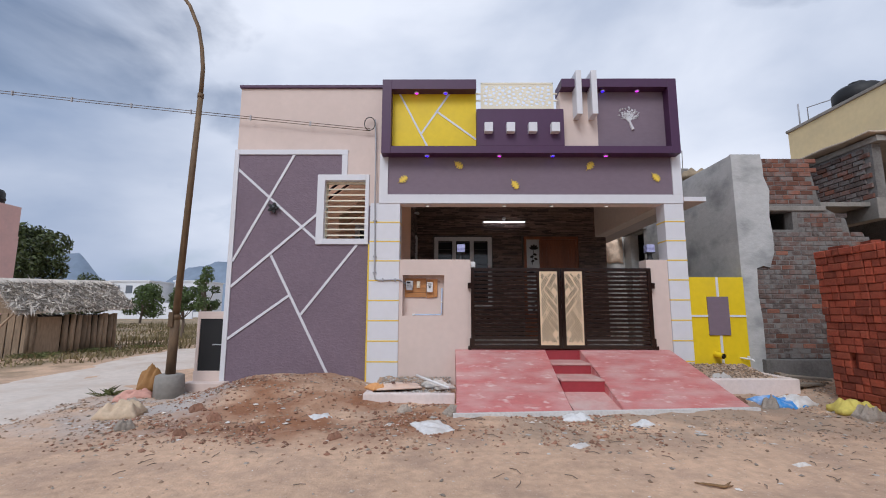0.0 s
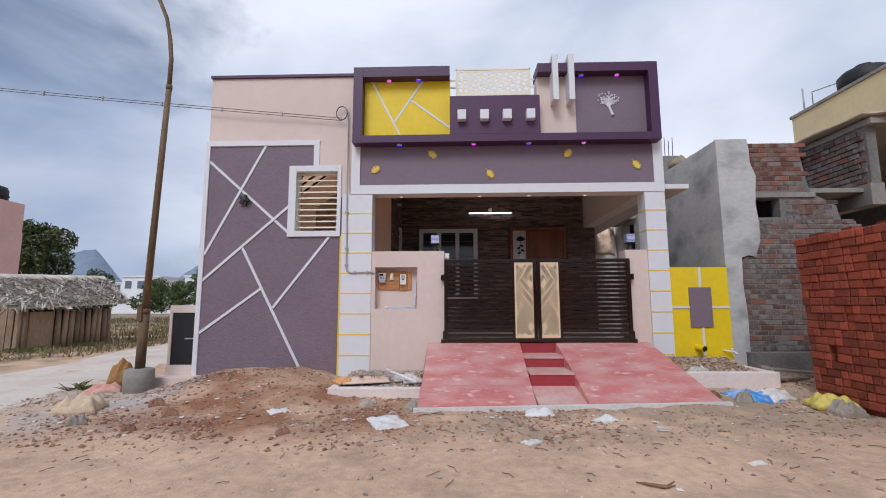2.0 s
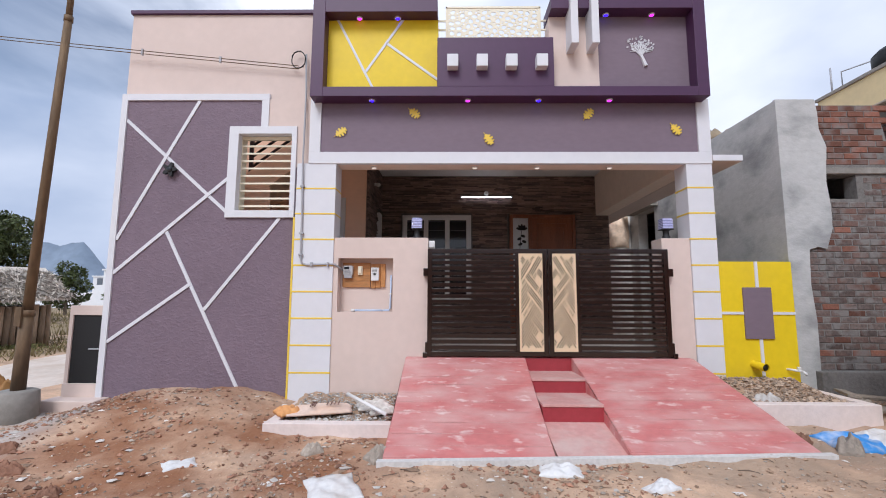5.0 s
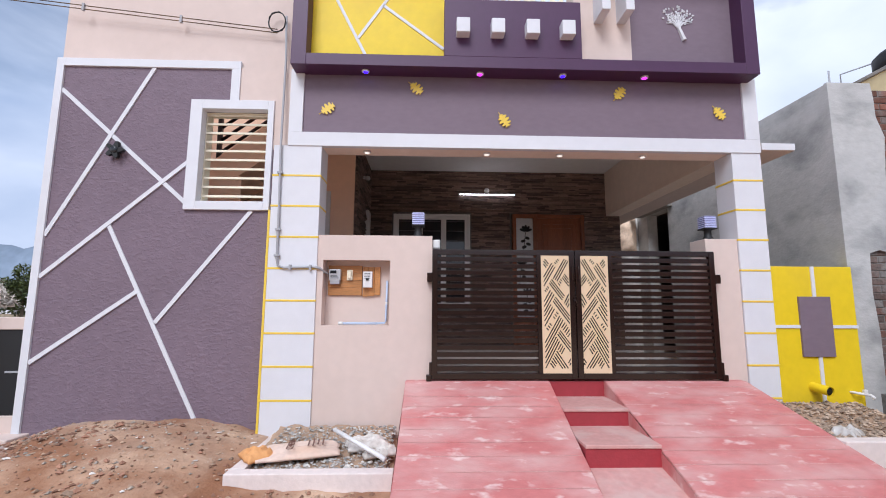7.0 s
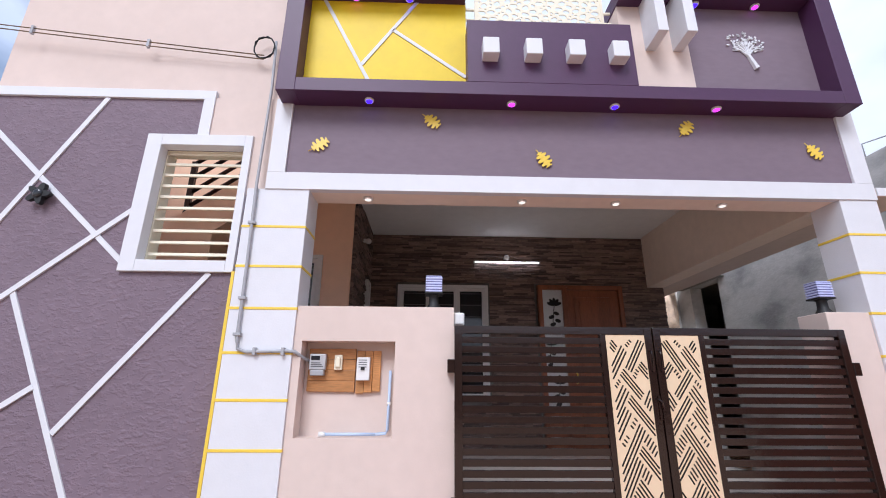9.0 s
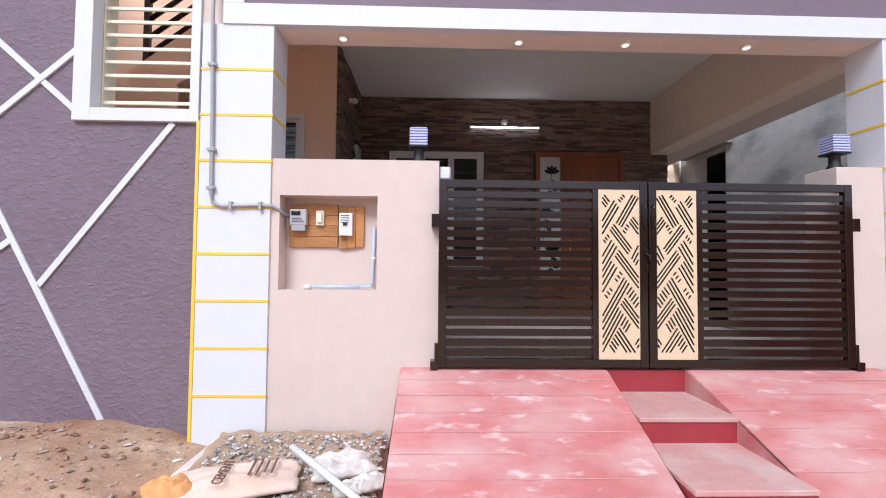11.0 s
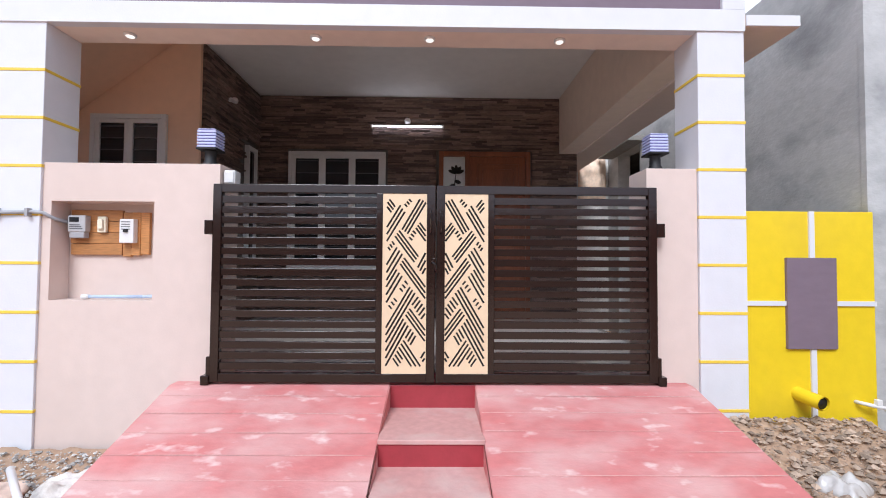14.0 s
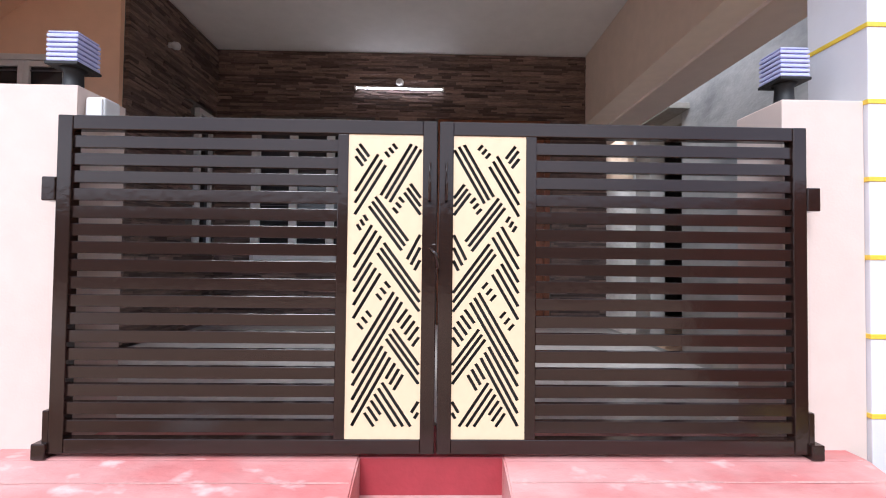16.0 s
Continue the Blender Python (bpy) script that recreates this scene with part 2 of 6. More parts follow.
def add_tube(bm, pts, radii, seg=10, caps=True):
    """A tube through points, with a radius at each."""
    pts = [Vector(p) for p in pts]
    if not isinstance(radii, (list, tuple)):
        radii = [radii] * len(pts)
    rings = []
    for i, p in enumerate(pts):
        d = (pts[min(i + 1, len(pts) - 1)] - pts[max(i - 1, 0)]).normalized()
        a = d.cross(Vector((0.31, 0.17, 0.93)) if abs(d.z) < 0.95 else Vector((0, 1, 0))).normalized()
        b = d.cross(a)
        rings.append([bm.verts.new(p + (a * math.cos(2 * math.pi * k / seg) + b * math.sin(2 * math.pi * k / seg)) * radii[i]) for k in range(seg)])
    for r0, r1 in zip(rings, rings[1:]):
        for k in range(seg):
            bm.faces.new((r0[k], r0[(k + 1) % seg], r1[(k + 1) % seg], r1[k]))
    if caps:
        bm.faces.new(rings[0])
        bm.faces.new(rings[-1])


def tube(name, pts, radii, material, parent=None, seg=10, label=""):
    bm = bmesh.new()
    add_tube(bm, pts, radii, seg)
    return part(name, bm, material, parent, label, smooth=True)


def add_prism(bm, pts, n):
    """A flat outline of points, pushed out by the vector n."""
    a = [bm.verts.new(p) for p in pts]
    b = [bm.verts.new(Vector(p) + Vector(n)) for p in pts]
    bm.faces.new(a)
    bm.faces.new(b[::-1])
    for i in range(len(a)):
        j = (i + 1) % len(a)
        bm.faces.new((a[i], b[i], b[j], a[j]))


def prism(name, pts, n, material, parent=None, label=""):
    bm = bmesh.new()
    add_prism(bm, pts, n)
    return part(name, bm, material, parent, label)


def cut_sheet(outer, holes, y0, y1):
    """A sheet standing in the x-z plane between y0 and y1 with holes cut through it."""
    from mathutils.geometry import delaunay_2d_cdt
    verts, faces = [], []
    for poly in [outer] + holes:
        faces.append(list(range(len(verts), len(verts) + len(poly))))
        verts += [Vector(p) for p in poly]
    vo, _, fo, _, _, orig = delaunay_2d_cdt(verts, [], faces, 1, 1e-5)
    bm = bmesh.new()
    vs = [bm.verts.new((v.x, y0, v.y)) for v in vo]
    for f, o in zip(fo, orig):
        if set(o) == {0}:
            bm.faces.new([vs[i] for i in f])
    loose = [v for v in bm.verts if not v.link_faces]
    bmesh.ops.delete(bm, geom=loose, context="VERTS")
    g = bmesh.ops.extrude_face_region(bm, geom=list(bm.faces))
    for v in g["geom"]:
        if isinstance(v, bmesh.types.BMVert):
            v.co.y = y1
    return bm


def smooth01(a, b, x):
    t = max(0.0, min(1.0, (x - a) / (b - a)))
    return t * t * (3 - 2 * t)


def ground_z(x, y):
    z = 0.125 * smooth01(-0.5, 5.2, x) * smooth01(3.0, 6.2, y)
    z += 0.1 * smooth01(-4.2, -1, x) * smooth01(5.6, 7.4, y)
    z += 0.10 * smooth01(9, 13, y)
    dx = smooth01(-4.3, -3.2, x) * (1 - smooth01(-2.2, -0.9, x))
    z += 0.26 * dx * smooth01(5.0, 7.5, y) * (1 - smooth01(9, 10, y))
    near = smooth01(4.2, 5.4, y) * (1 - smooth01(12, 16, abs(x)))
    z += near * 0.05 * (noise.noise((x * 1.3, y * 1.3, 0.3)) + 0.6 * noise.noise((x * 4, y * 4, 2.0)) + 0.3 * noise.noise((x * 11, y * 11, 5.0)))
    z += 0.012 * noise.noise((x * 2.0, y * 2.0, 8.0)) + 0.006 * noise.noise((x * 9.0, y * 9.0, 4.0))
    return z

# ---- ground ----


def spread(lo, hi, step, reach):
    """Even steps from lo to hi, then ever longer ones out to the horizon."""
    xs = [lo + step * i for i in range(int((hi - lo) / step) + 1)]
    d, a, b = step, xs[0], xs[-1]
    left, right = [], []
    while b < reach:
        d *= 1.25
        a, b = a - d, b + d
        left.append(a), right.append(b)
    return left[::-1] + xs + right


def ground_material():
    m = mat("sandy_ground", (0.575, 0.385, 0.26), 0.95, 0.22, 1.7, 0.55, 38, dirt=(0.32, 0.22, 0.165), dirt_amount=0.55, dirt_scale=1.6, bump_dist=0.02, speck=((0.66, 0.55, 0.45), 30.0, 0.62, 0.7, 0.5))
    nt = m.node_tree
    bsdf = nt.nodes["Principled BSDF"]
    src = bsdf.inputs["Base Color"].links[0].from_socket
    tc = nt.nodes.new("ShaderNodeTexCoord")
    sep = nt.nodes.new("ShaderNodeSeparateXYZ")
    nt.links.new(tc.outputs["Object"], sep.inputs[0])

    def soft(socket, a, b, c, d):
        """1 between b and c, 0 outside a to d."""
        up = nt.nodes.new("ShaderNodeMapRange")
        up.interpolation_type = "SMOOTHSTEP"
        up.inputs["From Min"].default_value, up.inputs["From Max"].default_value = a, b
        dn = nt.nodes.new("ShaderNodeMapRange")
        dn.interpolation_type = "SMOOTHSTEP"
        dn.inputs["From Min"].default_value, dn.inputs["From Max"].default_value = d, c
        mu = nt.nodes.new("ShaderNodeMath")
        mu.operation = "MULTIPLY"
        nt.links.new(socket, up.inputs["Value"])
        nt.links.new(socket, dn.inputs["Value"])
        nt.links.new(up.outputs["Result"], mu.inputs[0])
        nt.links.new(dn.outputs["Result"], mu.inputs[1])
        return mu.outputs[0]

    def stain(color, fx, fy, scale, amount):
        nonlocal src
        n = nt.nodes.new("ShaderNodeTexNoise")
        n.inputs["Scale"].default_value, n.inputs["Detail"].default_value = scale, 9.0
        nt.links.new(tc.outputs["Object"], n.inputs["Vector"])
        mr = nt.nodes.new("ShaderNodeMapRange")
        mr.inputs["From Min"].default_value, mr.inputs["From Max"].default_value = 0.36, 0.58
        mr.inputs["To Max"].default_value = amount
        nt.links.new(n.outputs["Fac"], mr.inputs["Value"])
        m1 = nt.nodes.new("ShaderNodeMath")
        m2 = nt.nodes.new("ShaderNodeMath")
        m1.operation = m2.operation = "MULTIPLY"
        nt.links.new(fx, m1.inputs[0])
        nt.links.new(fy, m1.inputs[1])
        nt.links.new(m1.outputs[0], m2.inputs[0])
        nt.links.new(mr.outputs["Result"], m2.inputs[1])
        mx = nt.nodes.new("ShaderNodeMixRGB")
        mx.inputs["Color2"].default_value = (*color, 1)
        nt.links.new(m2.outputs[0], mx.inputs["Fac"])
        nt.links.new(src, mx.inputs["Color1"])
        src = mx.outputs["Color"]

    x, y = sep.outputs["X"], sep.outputs["Y"]
    stain((0.28, 0.125, 0.062), soft(x, -4.2, -3.2, -0.4, 0.7), soft(y, 4.4, 5.4, 7.9, 8.6), 1.2, 1.0)
    stain((0.4, 0.4, 0.4), soft(x, -6.5, -4.6, -3.6, -2.9), soft(y, 4.6, 5.6, 7.6, 8.6), 1.5, 0.7)
    stain((0.2, 0.15, 0.08), soft(x, -2000, -1500, -9.6, -8.3), soft(y, 7, 11, 2000, 3000), 0.8, 1.0)
    stain((0.24, 0.18, 0.1), soft(x, -2000, -1500, 3, 10), soft(y, 16, 20, 2000, 3000), 0.3, 1.0)
    stain((0.3, 0.23, 0.17), soft(x, 0.0, 1.2, 9, 12), soft(y, 4.2, 5.2, 9, 10), 2.2, 0.6)
    nt.links.new(src, bsdf.inputs["Base Color"])
    return m


def build_ground():
    xs, ys = spread(-7.0, 7.5, 0.07, 1500), spread(2.2, 8.0, 0.07, 1500)
    verts = [(x, y, ground_z(x, y)) for y in ys for x in xs]
    w = len(xs)
    faces = [(j * w + i, j * w + i + 1, (j + 1) * w + i + 1, (j + 1) * w + i) for j in range(len(ys) - 1) for i in range(w - 1)]
    me = bpy.data.meshes.new("ground")
    me.from_pydata(verts, [], faces)
    for p in me.polygons:
        p.use_smooth = True
    me.materials.append(ground_material())
    tagged(new("ground", me), "dry sandy ground with red earth and rubble", "ground", kind="structure")


build_ground()


def structure(ob, label, category):
    return tagged(ob, label, category, kind="structure")


def build_side_road():
    bm = bmesh.new()
    rows = []
    for i in range(60):
        y = -2 + i * 0.9
        cx = -7.05 - 0.055 * (y - 8) + 0.15 * math.sin(y * 0.4)
        row = []
        for k in range(9):
            f = k / 8
            x = cx - 1.45 + 2.9 * f + (0.12 * noise.noise((y * 1.7, k, 1.0)) if k in (0, 8) else 0)
            row.append(bm.verts.new((x, y, ground_z(x, y) + (0.035 if 0 < k < 8 else -0.02))))
        rows.append(row)
    for a, b in zip(rows, rows[1:]):
        for k in range(8):
            bm.faces.new((a[k], a[k + 1], b[k + 1], b[k]))
    structure(part("road", bm, mat("dusty_concrete_road", (0.62, 0.54, 0.47), 0.95, 0.1, 1.5, 0.4, 20, dirt=(0.5, 0.38, 0.29), dirt_amount=0.6), smooth=True), "pale dusty concrete side road", "road")


build_side_road()


def build_reflection_wall():
    """An unseen wall added across the street, for dark reflections in the gate."""
    m = mat("brown_reflection_wall", (0.24, 0.17, 0.125), 0.9, 0.2, 0.8, 0.4, 12, dirt=(0.12, 0.1, 0.08), dirt_amount=0.6)
    structure(box("wall_street", -45, 45, -14.3, -14, -0.3, 4.6, m, bevel=0.01), "unseen plain brown wall added behind the camera to darken reflections", "wall")


build_reflection_wall()

# ---- the house: walls ----
FZ, CZ = 0.72, 4.22   # porch floor, porch ceiling
BEAM = 3.33           # underside of the front beam


def wall(name, x0, x1, y0, y1, z0, z1, material, label, bevel=0.004):
    return structure(box(name, x0, x1, y0, y1, z0, z1, material, bevel=bevel), label, "wall")


def build_textured_wall():
    # front wall with a barred opening
    outer = [(-3.93, -0.1), (-1.41, -0.1), (-1.41, 4.3), (-3.93, 4.3)]
    hole = [(-2.27, 2.67), (-1.51, 2.67), (-1.51, 3.78), (-2.27, 3.78)]
    w = structure(part("wall_front_left", cut_sheet(outer, [hole], 7.82, 8.02), MAUVE), "rough mauve plastered wall with white line pattern", "wall")
    # white raised strips: frame, then the line pattern
    box("border_strip", -3.975, -3.89, 7.795, 8.02, -0.1, 4.37, WHITE, w, 0.003, "white border strip")
    box("border_strip", -3.89, -1.86, 7.795, 7.95, 4.275, 4.37, WHITE, w, 0.003, "white border strip")
    box("border_strip", -1.965, -1.86, 7.795, 7.95, 3.885, 4.275, WHITE, w, 0.003, "white border strip")
    lines = [(-3.89, 3.99, -2.39, 2.66), (-2.86, 4.275, -3.89, 2.27), (-3.89, 1.81, -2.39, 3.14), (-3.21, 2.40, -2.08, 0.25), (-1.645, 2.575, -2.61, 1.32), (-3.89, 0.89, -2.835, 1.655)]
    for k, (x0, z0, x1, z1) in enumerate(lines):
        d = Vector((x1 - x0, 0, z1 - z0)).normalized()
        n = Vector((-d.z, 0, d.x)) * 0.022
        y = 7.808 - 0.003 * (k % 3)
        a, b = Vector((x0, y, z0)), Vector((x1, y, z1))
        prism("line_strip", [a + n, b + n, b - n, a - n], (0, 0.04, 0), WHITE, w)
    box("edge_line", -1.43, -1.405, 7.735, 7.83, 0.1, 2.575, GOLD, w, 0.002, "yellow painted edge line")
    # upper peach wall with a dark coping
    up = wall("wall_parapet_left", -3.95, -1.2, 7.84, 8.02, 4.3, 5.605, PEACH, "peach painted upper wall with dark coping")
    box("infill", -1.86, -1.2, 7.812, 8.0, 3.886, 4.3, PEACH, up)
    box("infill", -1.444, -1.2, 7.812, 8.0, 3.3, 3.886, PEACH, up)
    box("coping", -3.97, -1.2, 7.80, 8.06, 5.605, 5.66, PURPLE, up, 0.004, "dark purple coping")
    # window surround and bars
    win = thing("window_1", (-1.92, 7.8, 2.58), "white framed opening with cream horizontal bars", "window", kind="structure")
    for a in ((-2.40, -2.265, 2.58, 3.885), (-1.515, -1.445, 2.58, 3.885)):
        box("window_frame", a[0], a[1], 7.785, 7.9, a[2], a[3], WHITE, win, 0.004)
    box("window_frame", -2.265, -1.515, 7.785, 7.9, 2.58, 2.68, WHITE, win, 0.004)
    box("window_frame", -2.265, -1.515, 7.785, 7.9, 3.775, 3.885, WHITE, win, 0.004)
    for i in range(10):
        z = 2.765 + i * 0.109
        box("bar", -2.255, -1.525, 7.91, 7.93, z - 0.013, z + 0.013, CREAM_LIGHT, win, 0.003)
    for a in ((-2.267, -2.255, 2.682, 3.773), (-1.525, -1.513, 2.682, 3.773), (-2.255, -1.525, 2.682, 2.694), (-2.255, -1.525, 3.761, 3.773)):
        box("reveal", a[0], a[1], 7.902, 8.04, a[2], a[3], CREAM_LIGHT, win, 0.0, "cream painted reveal")
    # pale sheet added on the unseen inner side to brighten the stairwell
    part("lining", cut_sheet([(-3.75, 0.2), (-1.41, 0.2), (-1.41, 5.0), (-3.75, 5.0)], [hole], 8.022, 8.036), BEIGE, w, "beige inner sheet added to bounce light into the stairwell")


build_textured_wall()

BANDS = [0.50 + 0.352 * i for i in range(8)]


def build_column(name, x0, x1, zoff):
    c = structure(box(name, x0, x1, 7.74, 8.06, -0.1, BEAM, WHITE, bevel=0.004), "white porch column with yellow painted bands", "column")
    for z in BANDS:
        box("band", x0 - 0.004, x1 + 0.004, 7.736, 8.064, z + zoff - 0.011, z + zoff + 0.011, GOLD, c, 0.002, "yellow painted band")


build_column("column_left", -1.405, -0.865, 0.012)
build_column("column_right", 3.925, 4.275, 0.03)


def build_front_beam():
    b = wall("beam_front", -1.25, 4.28, 7.765, 8.05, BEAM, 4.3, BEIGE, "front porch beam with mauve fascia and white border")
    box("fascia", -1.095, 4.11, 7.752, 7.80, 3.49, 4.25, MAUVE_SMOOTH, b, 0.002, "mauve painted fascia")
    box("border_strip", -1.25, 4.28, 7.728, 7.80, BEAM - 0.004, 3.49, WHITE, b, 0.003, "white border strip")
    box("border_strip", -1.25, -1.095, 7.728, 7.80, 3.49, 4.25, WHITE, b, 0.003, "white border strip")
    box("border_strip", 4.11, 4.28, 7.728, 7.80, 3.49, 4.25, WHITE, b, 0.003, "white border strip")
    box("side_return", 4.275, 4.3, 7.80, 8.05, 3.4, 5.6, WHITE, b)
    box("canopy", 4.282, 4.69, 7.73, 13.0, 3.36, 3.45, PEACH, b, 0.006, "thin peach sunshade slab")
    box("canopy_edge", 4.284, 4.688, 7.718, 7.729, 3.364, 3.446, WHITE, b, 0.003, "white painted slab edge")


build_front_beam()


def build_parapet():
    p = wall("wall_parapet_front", -1.2, 4.19, 7.81, 8.02, 4.3, 5.05, PEACH, "parapet wall behind the purple frame")
    box("left_panel", -1.05, 0.53, 7.715, 7.98, 4.33, 5.45, YELLOW, p, 0.0, "yellow painted panel with white lines")
    box("peach_panel", 2.1, 2.785, 7.715, 7.98, 4.33, 5.5, PEACH, p, 0.0, "peach painted panel")
    box("right_panel", 2.785, 4.05, 7.715, 7.98, 4.33, 5.5, MAUVE_SMOOTH, p, 0.0, "mauve painted panel")
    f = thing("parapet_frame", (1.5, 7.7, 4.2), "dark purple projecting parapet frame", "frame", kind="structure")
    for a in ((-1.20, -1.03, 4.2, 5.615), (-1.03, 0.525, 5.425, 5.615), (-1.03, 4.03, 4.2, 4.335), (0.525, 2.11, 4.335, 5.04), (2.09, 4.03, 5.465, 5.63), (4.03, 4.19, 4.2, 5.63)):
        box("frame_member", a[0], a[1], 7.52, 8.0, a[2], a[3], PURPLE, f, 0.004)
    for x0, z0, x1, z1 in ((-0.91, 5.45, -0.345, 4.335), (0.045, 5.45, -0.485, 4.65), (-0.20, 5.075, 0.525, 4.53)):
        d = Vector((x1 - x0, 0, z1 - z0)).normalized()
        n = Vector((-d.z, 0, d.x)) * 0.017
        a, b = Vector((x0, 7.706, z0)), Vector((x1, 7.706, z1))
        prism("line_strip", [a + n, b + n, b - n, a - n], (0, 0.02, 0), WHITE, p)
    for i, x in enumerate((0.735, 1.13, 1.525, 1.93)):
        c = box("decorative_cube", x - 0.075, x + 0.075, 7.40, 7.53, 4.56, 4.735, WHITE, bevel=0.008)
        tagged(c, "white plaster cube fixed to the purple parapet", "ornament", "cubes on the parapet")
    for x in (2.385, 2.665):
        c = box("decorative_fin", x - 0.05, x + 0.05, 7.44, 7.74, 4.91, 5.75, WHITE, bevel=0.005)
        tagged(c, "white vertical fin on the parapet", "ornament", "fins on the parapet")


build_parapet()


def build_porch():
    fl = structure(box("floor", -3.75, 4.2, 8.065, 14.0, 0.1, FZ, CONCRETE), "porch floor of grey tiles", "floor")
    for i in range(8):
        for j in range(6):
            box("tile", -0.78 + i * 0.61, -0.175 + i * 0.61, 8.07 + j * 0.58, 8.645 + j * 0.58, FZ, FZ + 0.012, TILE, fl, 0.0)
    structure(box("ceiling", -0.98, 4.2, 8.05, 11.69, CZ, CZ + 0.15, CEILING), "plain white porch ceiling", "ceiling")
    wall("beam_side", 3.925, 4.21, 8.05, 11.45, BEAM, CZ, BEIGE, "beige painted side beam of the porch")
    back = wall("wall_porch_back", -0.8, 4.21, 11.47, 11.7, FZ, CZ, MORTAR, "porch back wall clad in dark ledge stone", 0)
    wall("wall_right", 3.98, 4.21, 11.7, 20.0, 0.1, 5.0, BEIGE, "beige side wall of the house", 0)
    wall("wall_left", -3.95, -3.75, 8.02, 20.0, -0.1, 5.5, PEACH, "peach side wall of the house", 0)
    wall("wall_back", -3.75, 3.98, 19.8, 20.0, 0.1, 5.0, PEACH, "peach back wall of the house", 0)
    structure(box("roof_slab", -3.75, 3.98, 9.803, 19.8, CZ + 0.154, 4.5, CONCRETE), "flat concrete roof slab", "roof")
    wall("wall_stair", -3.75, -0.83, 9.75, 9.80, FZ, 5.1, ORANGE, "apricot painted wall beside the stair", 0)
    side = wall("wall_porch_left", -0.98, -0.832, 9.802, 11.47, FZ, CZ, MORTAR, "porch side wall clad in dark ledge stone", 0)
    return back, side


PORCH_BACK, PORCH_SIDE = build_porch()

# ---- ramp, steps and planters ----


def build_ramp():
    foot_y, top_y = 5.93, 7.66
    r = thing("entrance_ramp", (2.0, 6.8, 0.05), "red oxide cement ramp with steps in the middle", "ramp")

    def half(name, x0, x1, f0, f1, z0, z1):
        pts = [(x0, top_y, FZ + 0.005), (x1, top_y, FZ + 0.005), (f1, foot_y, z1), (f0, foot_y, z0)]
        bm = bmesh.new()
        top = [bm.verts.new(p) for p in pts]
        back = [bm.verts.new((p[0], 8.06, FZ + 0.005)) for p in pts[:2]]
        low = [bm.verts.new((p[0], p[1], -0.2)) for p in pts]
        lowb = [bm.verts.new((p[0], 8.06, -0.2)) for p in pts[:2]]
        bm.faces.new(top)
        bm.faces.new((top[0], top[1], back[1], back[0]))
        bm.faces.new((top[3], top[2], low[2], low[3]))
        bm.faces.new((back[0], back[1], lowb[1], lowb[0]))
        bm.faces.new((top[0], top[3], low[3], low[0]))
        bm.faces.new((top[1], top[2], low[2], low[1]))
        bm.faces.new((top[0], back[0], lowb[0], low[0]))
        bm.faces.new((top[1], back[1], lowb[1], low[1]))
        bm.faces.new((low[0], low[1], low[2], low[3]))
        bm.faces.new((low[0], low[1], lowb[1], lowb[0]))
        bmesh.ops.bevel(bm, geom=[e for e in bm.edges if len(e.link_faces) == 2], offset=0.008, segments=2, affect="EDGES")
        part(name, bm, RED, r)
        # shallow scored lines across the slope
        for k in range(1, 11):
            f = k / 10.6 - 0.03
            def at(u):
                a = Vector(pts[0]).lerp(Vector(pts[3]), f)
                b = Vector(pts[1]).lerp(Vector(pts[2]), f)
                return a.lerp(b, u) + Vector((0, 0, 0.003))
            bm = bmesh.new()
            prev = None
            for s in range(15):
                u = 0.01 + 0.98 * s / 14
                p = at(u) + Vector((0, 0.004 * noise.noise((u * 9, k, x0)), 0))
                w = max(0.0, 0.0022 + 0.004 * noise.noise((u * 6, k * 3.7, x0)))
                cur = (bm.verts.new(p + Vector((0, -w, -w * 0.37))), bm.verts.new(p + Vector((0, w, w * 0.37))))
                if prev:
                    bm.faces.new((prev[0], cur[0], cur[1], prev[1]))
                prev = cur
            part("score_line", bm, SCORE, r, "pale scored line")

    half("ramp_slab", 0.134, 1.675, 0.105, 1.64, 0.075, 0.075)
    half("ramp_slab", 2.275, 3.83, 2.29, 3.98, 0.135, 0.135)
    for i, (y0, y1, z) in enumerate(((7.13, 7.72, 0.56), (6.56, 7.2, 0.40))):
        if i == 0:
            box("riser", 1.66, 2.29, 7.70, 8.06, 0.0, FZ, RED_DARK, r, 0.006, "dark red riser")
        box("tread", 1.66, 2.29, y0, y1 + 0.1, z - 0.03, z, TREAD, r, 0.006, "dusty red tread")
        box("riser", 1.66, 2.29, y0 + 0.012, y1 + 0.1, -0.1, z - 0.03, RED_DARK, r, 0.0, "dark red riser")
    apron = [(1.66, 6.66, 0.24), (1.66, 5.94, 0.085), (1.66, 5.94, -0.1), (1.66, 6.66, -0.1)]
    prism("apron", apron, (0.63, 0, 0), TREAD, r, "dusty red sloping apron")
    # cement skirt at the foot
    bm = bmesh.new()
    add_box(bm, 0.06, 4.04, 5.86, 5.935, -0.2, 0.0)
    for v in bm.verts:
        if v.co.z > -0.1:
            v.co.z = 0.06 + 0.022 * v.co.x
    part("cement_skirt", bm, mat("white_cement", (0.62, 0.6, 0.58), 0.9, 0.15, 5, 0.4, 30), r, "whitish cement skirt")


SCORE = mat("scored_groove", (0.56, 0.31, 0.28), 0.8, 0.2, 8, 0)
build_ramp()


